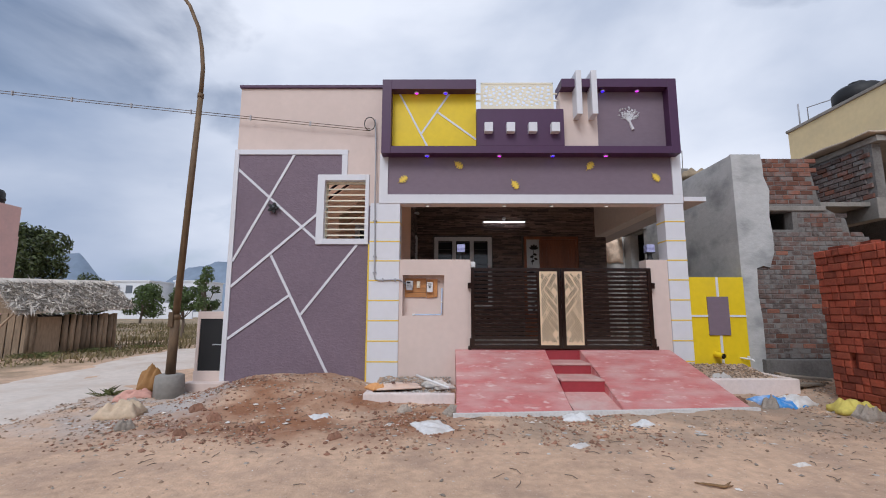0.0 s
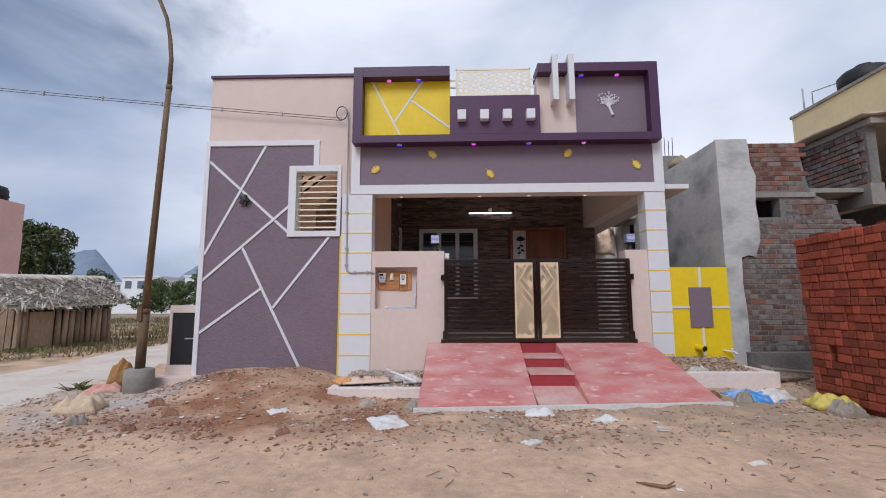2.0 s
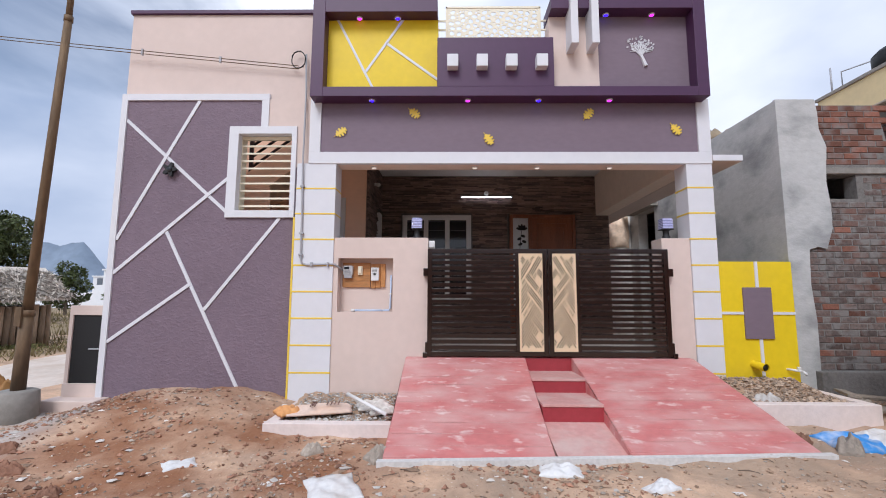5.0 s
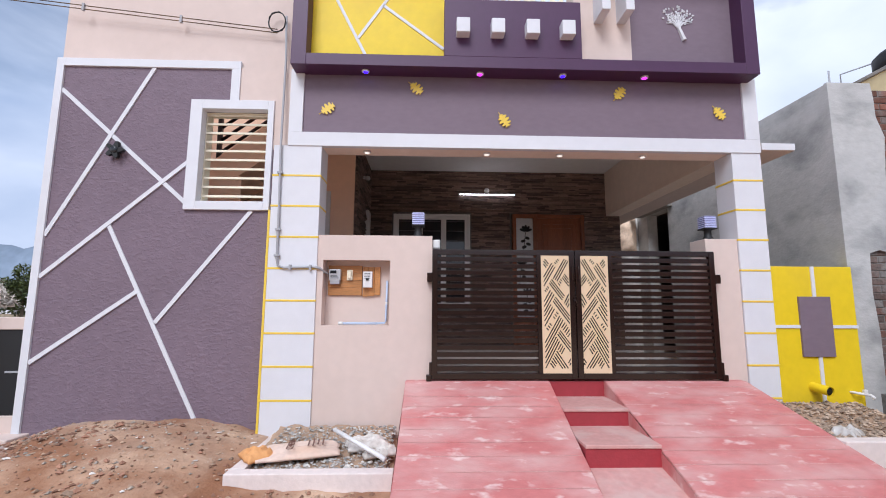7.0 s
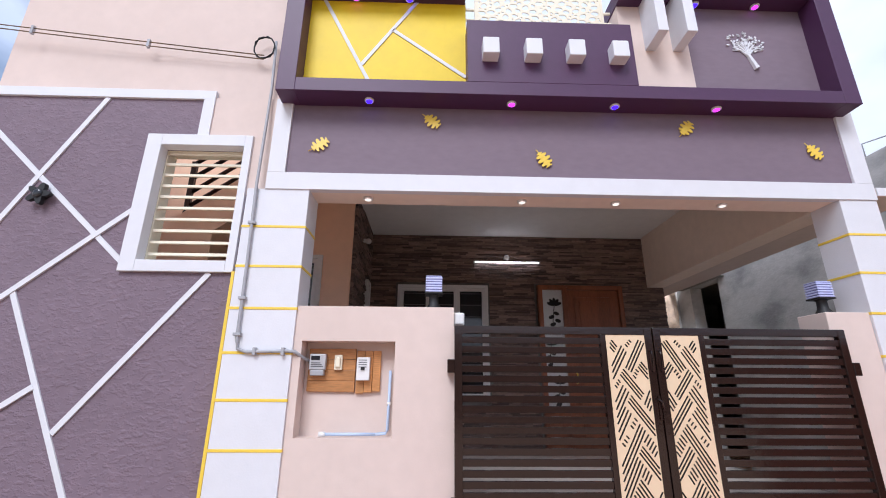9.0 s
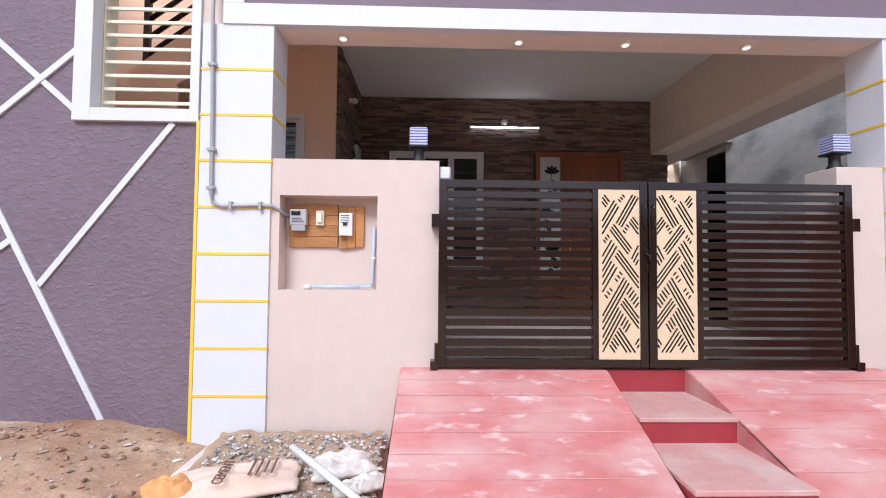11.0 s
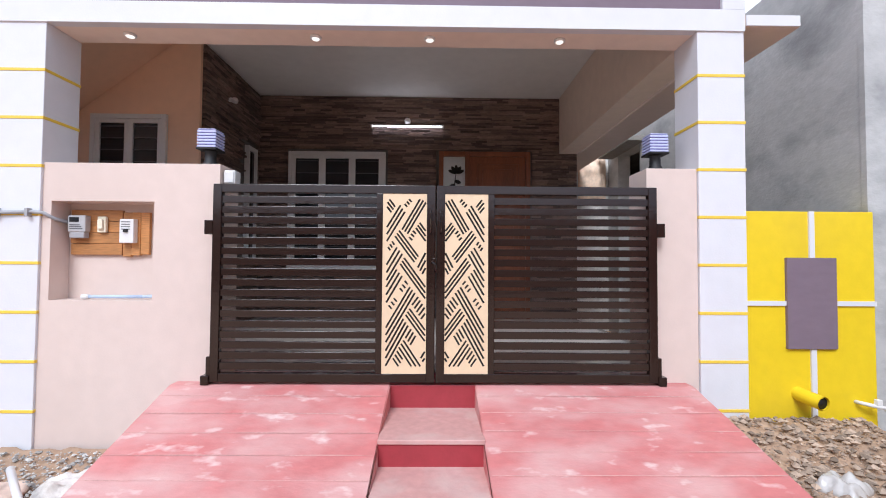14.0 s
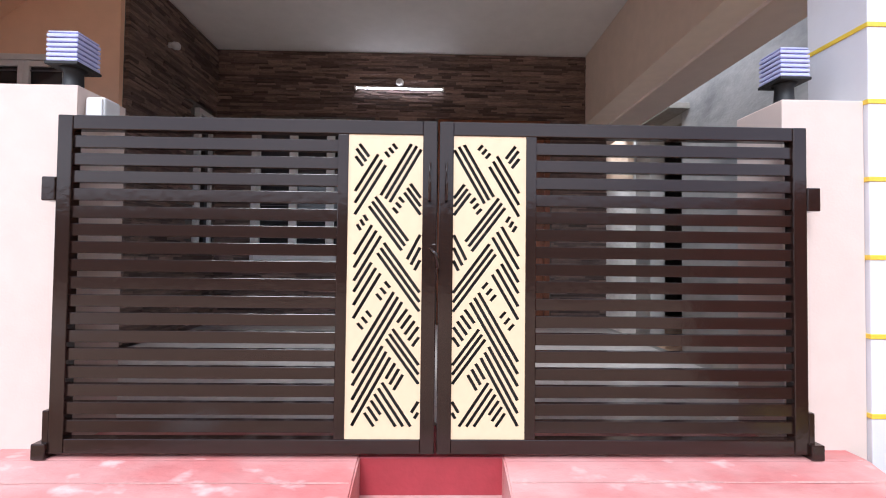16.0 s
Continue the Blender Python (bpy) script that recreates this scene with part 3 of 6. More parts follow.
def build_planter(x0, x1, y0, z0, z1, closed_right):
    p = thing("planter_kerb", ((x0 + x1) / 2, y0, 0), "low pinkish white plastered kerb round a soil bed", "kerb")
    PK = mat("pale_plaster", (0.74, 0.64, 0.6), 0.85, 0.08, 3, 0.3, 30, dirt=(0.5, 0.4, 0.34), dirt_amount=0.4)
    box("front_kerb", x0, x1, y0, y0 + 0.13, -0.1, z1, PK, p, 0.008)
    xs = (x1 - 0.12, x1) if closed_right else (x0, x0 + 0.12)
    box("side_kerb", xs[0], xs[1], y0 + 0.13, 7.74, -0.1, z1, PK, p, 0.008)
    bm = bmesh.new()
    n = 22
    g = [[bm.verts.new((x0 + 0.08 + (x1 - x0 - 0.16) * i / n, y0 + 0.1 + (7.72 - y0 - 0.1) * j / n, z1 - 0.04 + 0.12 * smooth01(0.3, 1.0, j / n) + 0.05 * noise.noise((i * 0.5 + x0, j * 0.5, 3.0)))) for i in range(n + 1)] for j in range(n + 1)]
    for j in range(n):
        for i in range(n):
            bm.faces.new((g[j][i], g[j][i + 1], g[j + 1][i + 1], g[j + 1][i]))
    part("soil", bm, SOIL, p, "dry rubbly soil", smooth=True)


build_planter(-1.25, 0.10, 6.60, 0.07, 0.18, False)
build_planter(3.9, 5.17, 6.62, 0.2, 0.40, True)


# ---- compound walls, yellow wall ----
def build_compound_walls():
    outer = [(-0.865, -0.1), (0.41, -0.1), (0.41, 2.30), (-0.865, 2.30)]
    hole = [(-0.80, 1.30), (-0.06, 1.30), (-0.06, 2.02), (-0.80, 2.02)]
    w = structure(part("wall_compound_left", cut_sheet(outer, [hole], 7.76, 7.93), PEACH), "peach compound wall with a meter niche", "wall")
    box("niche_back", -0.865, 0.41, 7.931, 8.06, -0.1, 2.30, PEACH, w)
    wall("wall_compound_right", 3.545, 3.923, 7.76, 8.06, -0.1, 2.30, PEACH, "peach compound wall beside the gate", 0.006)
    y = wall("wall_yellow", 4.28, 5.25, 7.77, 7.95, -0.1, 1.99, YELLOW, "yellow side wall with a mauve panel and white lines", 0.005)
    box("panel", 4.575, 4.945, 7.745, 7.78, 0.975, 1.645, MAUVE_SMOOTH, y, 0.003, "mauve painted panel")
    box("line_strip", 4.755, 4.795, 7.757, 7.78, 1.645, 1.99, WHITE, y)
    box("line_strip", 4.755, 4.795, 7.757, 7.78, 0.35, 0.975, WHITE, y)
    box("line_strip", 4.28, 4.575, 7.757, 7.78, 1.29, 1.325, WHITE, y)
    box("line_strip", 4.945, 5.25, 7.757, 7.78, 1.29, 1.325, WHITE, y)
    bm = bmesh.new()
    add_tube(bm, [(4.655, 7.79, 0.65), (4.68, 7.58, 0.63)], 0.05, 18, False)
    add_tube(bm, [(4.655, 7.79, 0.65), (4.68, 7.58, 0.63)], 0.043, 18, False)
    part("drain_pipe", bm, YELLOW, y, "yellow painted drain pipe stub", True)
    # black disc stands for the shade inside the open pipe
    tube("pipe_mouth", [(4.678, 7.60, 0.632), (4.6785, 7.592, 0.6315)], 0.042, BLACK, y, 16, "black disc standing for the shade inside the pipe")
    tap = thing("water_tap", (5.14, 7.77, 0.58), "small white plastic tap on the yellow wall", "tap")
    tube("pipe", [(5.08, 7.79, 0.59), (5.10, 7.72, 0.59), (5.2, 7.66, 0.575)], 0.014, UPVC, tap)
    tube("spout", [(5.2, 7.66, 0.575), (5.23, 7.65, 0.55), (5.23, 7.65, 0.53)], 0.016, UPVC, tap)
    box("handle", 5.15, 5.19, 7.67, 7.70, 0.59, 0.63, UPVC, tap, 0.004)


build_compound_walls()

# ---- gate ----
# slots of one panel, in hundredths of its width: start, end, how many, step to the next
SLOTS_TOP = [(4, 21, 45, 100, 3, 6, -5), (42, 13, 36, 21, 3, 5, 6), (86, 14, 73, 33, 3, 4, 7), (61, 29, 106, 112, 3, -5, 8), (18, 72, -8, 111, 3, 4, 6.5),
             (33, 92, 26, 100, 3, 4, 8), (64, 92, 20, 157, 3, 4.2, 7), (79, 119, 74, 128, 3, 4.4, 7), (3, 145, 21, 184, 3, -5, 8), (68, 134, 106, 206, 3, -6, 8),
             (52, 160, -12, 257, 3, 4.2, 7.5), (68, 189, 106, 261, 3, -6, 8)]
SLOTS_LOW = [(50, 217, 43, 226, 3, 5.5, 9), (38, 232, 106, 362, 3, -5.5, 7.3), (20, 257, 33, 277, 5, -5, 8.6), (74, 260, 67, 269, 3, 5.6, 9), (39, 286, -12, 363, 3, 4.2, 7.3),
             (52, 311, 106, 420, 3, -5.2, 8.2), (35, 336, 47, 359, 3, -5.2, 8.2), (-4, 377, 13, 408, 2, -4, 8.5), (52, 364, 4, 444, 3, 4.8, 8.4), (66, 390, 53, 411, 3, 4.2, 9)]
PW, PH = 0.318, 1.275


def slot_polys(x0, z0, ph, flip):
    """The slots as outlines in metres, cut off at the panel's margin."""
    polys = []
    k = PW / 100.0
    kz = ph / 446.0
    for a in SLOTS_TOP + SLOTS_LOW:
        for j in range(a[4]):
            s, e = Vector((a[0] + a[5] * j, a[1] + a[6] * j)), Vector((a[2] + a[5] * j, a[3] + a[6] * j))
            d = e - s
            lo, hi = 0.0, 1.0
            for p, q, m0, m1 in ((s.x, e.x, 4, 91), (s.y, e.y, 13, 428)):
                t0, t1 = sorted(((m0 - p) / (q - p), (m1 - p) / (q - p)))
                lo, hi = max(lo, t0), min(hi, t1)
            if hi - lo < 0.08:
                continue
            s, e = s + d * lo, s + d * hi
            n = Vector((-d.y, d.x)).normalized() * 2.2
            quad = [s + n, e + n, e - n, s - n]
            if flip:
                quad.reverse()
            polys.append([(x0 + (100 - p.x if flip else p.x) * k, z0 + ph - p.y * kz) for p in quad])
    return polys


def build_gate_leaf(x0, x1, panel_x, flip):
    g = thing("metal_gate", ((x0 + x1) / 2, 7.69, FZ + 0.02), "closed dark brown steel gate leaf with cream panel", "gate", "gate leaves")
    zb, zt = 0.745, 2.14
    for a in ((x0, x0 + 0.06), (x1 - 0.06, x1)):
        box("stile", a[0], a[1], 7.665, 7.715, zb, zt, GATE, g, 0.004)
    px0, px1 = panel_x, panel_x + PW
    if flip:
        rails = (x0 + 0.06, px0 - 0.045)
        box("stile", px0 - 0.045, px0, 7.667, 7.713, zb + 0.06, zt - 0.06, GATE, g, 0.004)
    else:
        rails = (px1 + 0.045, x1 - 0.06)
        box("stile", px1, px1 + 0.045, 7.667, 7.713, zb + 0.06, zt - 0.06, GATE, g, 0.004)
    box("rail", x0 + 0.06, x1 - 0.06, 7.667, 7.713, zb, zb + 0.06, GATE, g, 0.004)
    box("rail", x0 + 0.06, x1 - 0.06, 7.667, 7.713, zt - 0.06, zt, GATE, g, 0.004)
    n, high = 17, 0.05
    gap = (zt - zb - 0.12 - n * high) / (n + 1)
    for i in range(n):
        z = zb + 0.06 + gap + i * (high + gap)
        box("slat", rails[0], rails[1], 7.676, 7.704, z, z + high, GATE, g, 0.002)
    z0 = zb + 0.06
    ph = zt - 0.06 - z0
    polys = slot_polys(px0, z0, ph, flip)
    outer = [(px0, z0), (px1, z0), (px1, z0 + ph), (px0, z0 + ph)]
    sheet = cut_sheet(outer, polys, 7.672, 7.676)
    part("panel", sheet, CREAM, g, "cream laser-cut panel with slanting slots")
    # black sheet added behind the panel so that its slots look dark
    box("panel_backing", px0, px1, 7.692, 7.696, z0, z0 + ph, BLACK, g)
    return g


def build_gate():
    left = build_gate_leaf(0.41, 1.985, 1.612, True)
    right = build_gate_leaf(1.995, 3.575, 2.045, False)
    for g, x in ((left, 1.955), (right, 2.025)):
        tube("handle", [(x, 7.665, 1.80), (x, 7.64, 1.805), (x, 7.635, 1.88), (x, 7.64, 1.955), (x, 7.665, 1.96)], 0.006, GATE, g)
    tube("latch", [(1.96, 7.655, 1.60), (1.985, 7.64, 1.58), (1.99, 7.64, 1.52)], 0.008, GATE, right)
    box("latch_plate", 1.965, 1.985, 7.655, 7.668, 1.45, 1.62, GATE, left, 0.002)
    for g, x, s in ((left, 0.41, -1), (right, 3.575, 1)):
        a, b = sorted((x, x + 0.055 * s))
        box("hinge", a, b, 7.66, 7.76, 1.78, 1.88, GATE, g, 0.004)
        a, b = sorted((x, x + 0.025 * s))
        box("hinge_post", a, b, 7.665, 7.71, 0.78, 0.92, GATE, g, 0.003)
        box("pivot", min(x, x + 0.055 * s), max(x, x + 0.055 * s), 7.65, 7.74, FZ + 0.006, 0.79, GATE, g, 0.004)


build_gate()

# ---- porch: door, windows, lamp, stair ----


def build_window(name, x0, x1, z0, z1, y, panes, label, out=0.05):
    w = thing(name, ((x0 + x1) / 2, y, z0), label, "window", kind="structure")
    fr = 0.055
    for a in ((x0, x0 + fr, z0, z1), (x1 - fr, x1, z0, z1)):
        box("window_frame", a[0], a[1], y - out, y + 0.05, a[2], a[3], UPVC, w, 0.004)
    box("window_frame", x0 + fr, x1 - fr, y - out, y + 0.05, z0, z0 + fr, UPVC, w, 0.004)
    box("window_frame", x0 + fr, x1 - fr, y - out, y + 0.05, z1 - fr, z1, UPVC, w, 0.004)
    pw = (x1 - x0 - 2 * fr) / panes
    for i in range(panes):
        a, b = x0 + fr + i * pw, x0 + fr + (i + 1) * pw
        for e in ((a, a + 0.05, z0 + fr, z1 - fr), (b - 0.05, b, z0 + fr, z1 - fr), (a + 0.05, b - 0.05, z0 + fr, z0 + fr + 0.05), (a + 0.05, b - 0.05, z1 - fr - 0.05, z1 - fr)):
            box("sash", e[0], e[1], y - out + 0.012, y + 0.03, e[2], e[3], UPVC, w, 0.003)
        box("pane", a + 0.05, b - 0.05, y - 0.004, y, z0 + fr + 0.05, z1 - fr - 0.05, DARK_GLASS, w)
        for k in range(9):
            z = z0 + 0.16 + k * (z1 - z0 - 0.3) / 8
            box("grille_bar", a + 0.05, b - 0.05, y - 0.016, y - 0.008, z - 0.006, z + 0.006, GRILLE, w)
    return w


GRILLE = mat("grey_grille", (0.09, 0.09, 0.1), 0.5, 0.1, 4, 0)
build_window("window_2", -0.33, 1.18, 1.48, 3.32, 11.44, 3, "white triple casement window on the porch")
build_window("window_3", -2.08, -1.195, 1.9, 3.315, 9.745, 2, "white double casement window beside the stair", 0.04)


def build_side_window():
    w = thing("window_4", (-0.8, 10.9, 1.7), "narrow white window in the clad side wall", "window", kind="structure")
    for a in ((10.98, 11.03), (11.25, 11.30)):
        box("window_frame", -0.83, -0.765, a[0], a[1], 1.6, 3.3, UPVC, w, 0.003)
    box("window_frame", -0.83, -0.765, 11.03, 11.25, 3.24, 3.3, UPVC, w, 0.003)
    box("pane", -0.815, -0.80, 11.03, 11.25, 1.6, 3.24, DARK_GLASS, w)


build_side_window()


def build_door():
    d = thing("door_1", (2.73, 11.45, FZ), "closed carved teak door with a frosted side light", "door", kind="structure")
    z1 = 3.335
    for a in ((2.02, 2.09), (2.43, 2.505), (3.38, 3.45)):
        box("door_frame", a[0], a[1], 11.36, 11.5, FZ, z1, WOOD, d, 0.006)
    for a in ((2.09, 2.43), (2.505, 3.38)):
        box("door_frame", a[0], a[1], 11.36, 11.5, z1 - 0.075, z1, WOOD, d, 0.006)
    box("door_frame", 2.09, 2.43, 11.37, 11.49, 1.25, 1.32, WOOD, d, 0.006)
    box("side_light", 2.09, 2.43, 11.42, 11.43, 1.32, z1 - 0.075, FROST, d, 0.0, "frosted glass with black flower pattern")
    box("side_panel", 2.09, 2.43, 11.42, 11.44, FZ, 1.25, WOOD, d)
    leaf = box("door_leaf", 2.505, 3.38, 11.40, 11.45, FZ + 0.01, z1 - 0.075, WOOD, d, 0.004)
    for x0, x1, z0, z1b in ((2.62, 3.27, 2.5, 3.14), (2.62, 3.27, 1.65, 2.4), (2.62, 3.27, 0.85, 1.55)):
        box("raised_panel", x0, x1, 11.382, 11.41, z0, z1b, WOOD, leaf, 0.012)
        box("raised_panel", x0 + 0.08, x1 - 0.08, 11.372, 11.39, z0 + 0.08, z1b - 0.08, WOOD, leaf, 0.01)
    # black flower on the side light
    def petal(cx, cz, ang, ln, wd):
        bm = bmesh.new()
        pts = []
        for k in range(12):
            t = 2 * math.pi * k / 12
            u, v = ln * 0.5 * (1 + math.cos(t)), wd * math.sin(t)
            pts.append((cx + u * math.cos(ang) - v * math.sin(ang), 11.412, cz + u * math.sin(ang) + v * math.cos(ang)))
        add_prism(bm, pts, (0, 0.006, 0))
        part("flower_petal", bm, BLACK, d, "black flower pattern")
    for cx, cz, s in ((2.29, 3.0, 1.0), (2.2, 2.35, 0.9), (2.3, 1.75, 1.0)):
        for k in range(5):
            petal(cx, cz, radians(20 + 35 * k), 0.13 * s, 0.028 * s)
        for k in range(4):
            petal(cx - 0.02 + 0.01 * k, cz - 0.12 - 0.06 * k, radians(200 if k % 2 else -20), 0.10 * s, 0.03 * s)
        bm = bmesh.new()
        add_tube(bm, [(cx, 11.414, cz), (cx - 0.03, 11.414, cz - 0.2), (cx - 0.05, 11.414, cz - 0.42)], 0.006, 6)
        part("flower_stem", bm, BLACK, d)
    tube("door_handle", [(2.57, 11.4, 1.75), (2.57, 11.35, 1.76), (2.57, 11.35, 1.9), (2.57, 11.4, 1.91)], 0.012, GOLD, d)


build_door()


def build_tube_light():
    t = thing("tube_light", (1.52, 11.42, 3.73), "lit white tube light on the clad wall", "lamp")
    box("batten", 0.955, 2.09, 11.40, 11.44, 3.73, 3.75, UPVC, t, 0.004)
    tube("tube", [(0.975, 11.39, 3.725), (2.07, 11.39, 3.725)], 0.011, TUBE, t)
    for x in (0.96, 2.075):
        box("end_cap", x - 0.012, x + 0.012, 11.37, 11.44, 3.712, 3.75, UPVC, t, 0.003)
    b = thing("round_fixture", (1.52, 11.43, 3.82), "small round white fixture above the tube light", "fixture")
    tube("disc", [(1.52, 11.45, 3.82), (1.52, 11.41, 3.82), (1.52, 11.395, 3.82)], [0.05, 0.05, 0.03], UPVC, b, 14)
    c = thing("wall_bulb", (-0.76, 10.4, 3.75), "small white bulb on the clad side wall", "lamp")
    tube("holder", [(-0.80, 10.4, 3.75), (-0.76, 10.4, 3.75)], 0.03, UPVC, c, 12)
    tube("bulb", [(-0.76, 10.4, 3.75), (-0.73, 10.39, 3.74), (-0.69, 10.38, 3.73), (-0.67, 10.375, 3.728)], [0.02, 0.04, 0.04, 0.015], UPVC, c, 12)


build_tube_light()


def build_stair():
    s = thing("staircase", (-2.2, 9.0, FZ), "plastered staircase with a dark brown railing", "staircase")
    slope = 0.755
    # upper flight rising to the right along the apricot wall
    pts = [(-3.2, 8.95, 2.63), (-0.95, 8.95, 4.33), (-0.95, 8.95, 4.55), (-3.2, 8.95, 2.85)]
    prism("waist_slab", pts, (0, 0.795, 0), ORANGE, s)
    for i in range(9):
        x, z = -3.2 + i * 0.24, 2.85 + i * 0.181
        box("step", x, x + 0.26, 8.955, 9.745, z + 0.02, z + 0.2, RED_DARK, s, 0.004, "maroon step")
    box("landing", -3.75, -3.2, 8.03, 9.75, 2.5, 2.66, CONCRETE, s)
    for i in range(10):
        x, z = -3.2 + i * 0.22, 2.5 - (i + 1) * 0.175
        box("step", x, x + 0.24, 8.03, 8.8, z - 0.1, z, RED_DARK, s, 0.004, "maroon step")
    edge = [(-2.75, 8.925, 2.97), (-0.95, 8.925, 4.33), (-0.95, 8.925, 4.83), (-2.75, 8.925, 3.47)]
    prism("side_panel", edge, (0, 0.024, 0), ORANGE, s)
    box("landing_wall", -3.15, -2.25, 8.9, 8.922, FZ, 3.3, ORANGE, s)
    rail = RAILING
    for k, dz in enumerate((0.2, 0.38, 0.57, 0.76)):
        tube("rail", [(-2.62, 8.98, 3.45 + dz), (-1.0, 8.98, 3.45 + dz + slope * 1.62)], 0.03, rail, s, 4)
    for x in (-2.62, -1.7):
        z = 3.45 + slope * (x + 2.62)
        box("rail_post", x - 0.03, x + 0.03, 8.952, 9.0, z - 0.1, z + 0.78, rail, s, 0.003)
    for dz in (0.5, 0.85):
        tube("rail", [(-3.1, 8.84, 2.3 + dz), (-1.3, 8.84, 0.85 + dz)], 0.022, rail, s, 8)
    box("rail_post", -1.35, -1.3, 8.82, 8.87, FZ, 1.75, rail, s, 0.003)


RAILING = mat("maroon_railing", (0.03, 0.012, 0.012), 0.35, 0.1, 4, 0)
build_stair()

# ---- facade fittings ----


def build_spots():
    def spot(x, y, z, m, label):
        t = thing("downlight", (x, y, z), label, "lamp", "facade downlights")
        bm = bmesh.new()
        add_tube(bm, [(x, y, z + 0.002), (x, y, z - 0.012), (x, y, z - 0.016)], [0.044, 0.044, 0.034], 16)
        part("ring", bm, UPVC, t, smooth=True)
        bm = bmesh.new()
        add_tube(bm, [(x, y, z - 0.012), (x, y, z - 0.021)], [0.033, 0.027], 14)
        part("lens", bm, m, t, smooth=True)
    for i, x in enumerate((-0.376, 0.944, 1.915, 2.884)):
        spot(x, 7.645, 4.2, SPOT_PINK if i % 2 else SPOT_BLUE, "small round pink downlight under the purple frame" if i % 2 else "small round blue downlight under the purple frame")
    for x, z, m in ((-0.58, 5.425, SPOT_PINK), (-0.04, 5.425, SPOT_BLUE), (2.89, 5.465, SPOT_BLUE), (3.53, 5.465, SPOT_PINK)):
        spot(x, 7.66, z, m, "small round coloured downlight under the purple frame")
    for x in (-0.37, 1.05, 1.93, 2.94):
        spot(x, 7.9, BEAM - 0.004, SPOT, "small round warm white downlight in the beam")


build_spots()


def build_leaf_ornaments():
    def outline(s, rot):
        """A split leaf: an oval with narrow cuts from its rim towards the rib."""
        pts = []
        cuts = 5
        for side in (1, -1):
            row = []
            for k in range(cuts):
                for f, depth in ((0.04, 0.6), (0.12, 0.97), (0.36, 1.12), (0.62, 0.97), (0.75, 0.3), (0.87, 0.3)):
                    u = (k + f) / cuts
                    a = math.pi * (0.06 + 0.9 * u)
                    r = depth * (0.78 if depth > 0.5 else 1.0)
                    row.append((-math.cos(a) * s * (1.0 if depth > 0.5 else 0.9), side * math.sin(a) * s * r * 0.92))
            pts += row if side == 1 else row[::-1]
        return [(u * math.cos(rot) - v * math.sin(rot), u * math.sin(rot) + v * math.cos(rot)) for u, v in pts]
    for x, z, rot in ((-0.81, 3.78, 35), (0.21, 4.045, -40), (1.24, 3.67, -55), (2.625, 4.04, 50), (3.82, 3.81, -50)):
        t = thing("leaf_ornament", (x, 7.75, z), "gold metal leaf ornament on the mauve fascia", "ornament", "leaf ornaments")
        o = outline(0.086, radians(rot))
        prism("leaf", [(x + a, 7.732, z + b) for a, b in o], (0, 0.006, 0), GOLD, t)
        d = Vector((math.cos(radians(rot)), 0, math.sin(radians(rot))))
        p = Vector((x, 7.737, z))
        tube("stem", [p - d * 0.125, p, p + d * 0.08], 0.004, GOLD, t, 6)
        box("standoff", x - 0.01, x + 0.01, 7.738, 7.753, z - 0.01, z + 0.01, GOLD, t)


build_leaf_ornaments()


def build_tree_ornament():
    t = thing("tree_ornament", (3.385, 7.706, 4.76), "white cut-out tree ornament on the mauve panel", "ornament")
    rng = random.Random(4)
    bm = bmesh.new()
    root = Vector((3.435, 7.706, 4.72))
    top = Vector((3.37, 7.706, 4.90))
    add_tube(bm, [root, top], [0.03, 0.019], 6)
    tips = []
    for k in range(7):
        a = radians(25 + 130 * k / 6)
        e = top + Vector((math.cos(a) * 0.15, 0, math.sin(a) * 0.17))
        add_tube(bm, [top - Vector((0, 0, 0.03)), top.lerp(e, 0.5) + Vector((0, 0, 0.01)), e], [0.013, 0.009, 0.005], 5)
        tips.append(e)
        for q in (-25, 25):
            f = top.lerp(e, 0.55)
            g = f + Vector((math.cos(a + radians(q)), 0, math.sin(a + radians(q)))) * 0.07
            add_tube(bm, [f, g], [0.008, 0.004], 5)
            tips.append(g)
    part("branches", bm, WHITE, t)
    bm = bmesh.new()
    for _ in range(62):
        a, r = rng.uniform(0, math.pi * 2), math.sqrt(rng.random())
        x, z = 3.375 + 0.2 * r * math.cos(a), 5.035 + 0.13 * r * math.sin(a)
        w = rng.uniform(0.014, 0.021)
        b = rng.uniform(0, math.pi)
        c, s = math.cos(b), math.sin(b)
        add_prism(bm, [(x + w * c, 7.702, z + w * s), (x - 0.6 * w * s, 7.702, z + 0.6 * w * c), (x - w * c, 7.702, z - w * s), (x + 0.6 * w * s, 7.702, z - 0.6 * w * c)], (0, 0.012, 0))
    part("leaves", bm, WHITE, t)


build_tree_ornament()


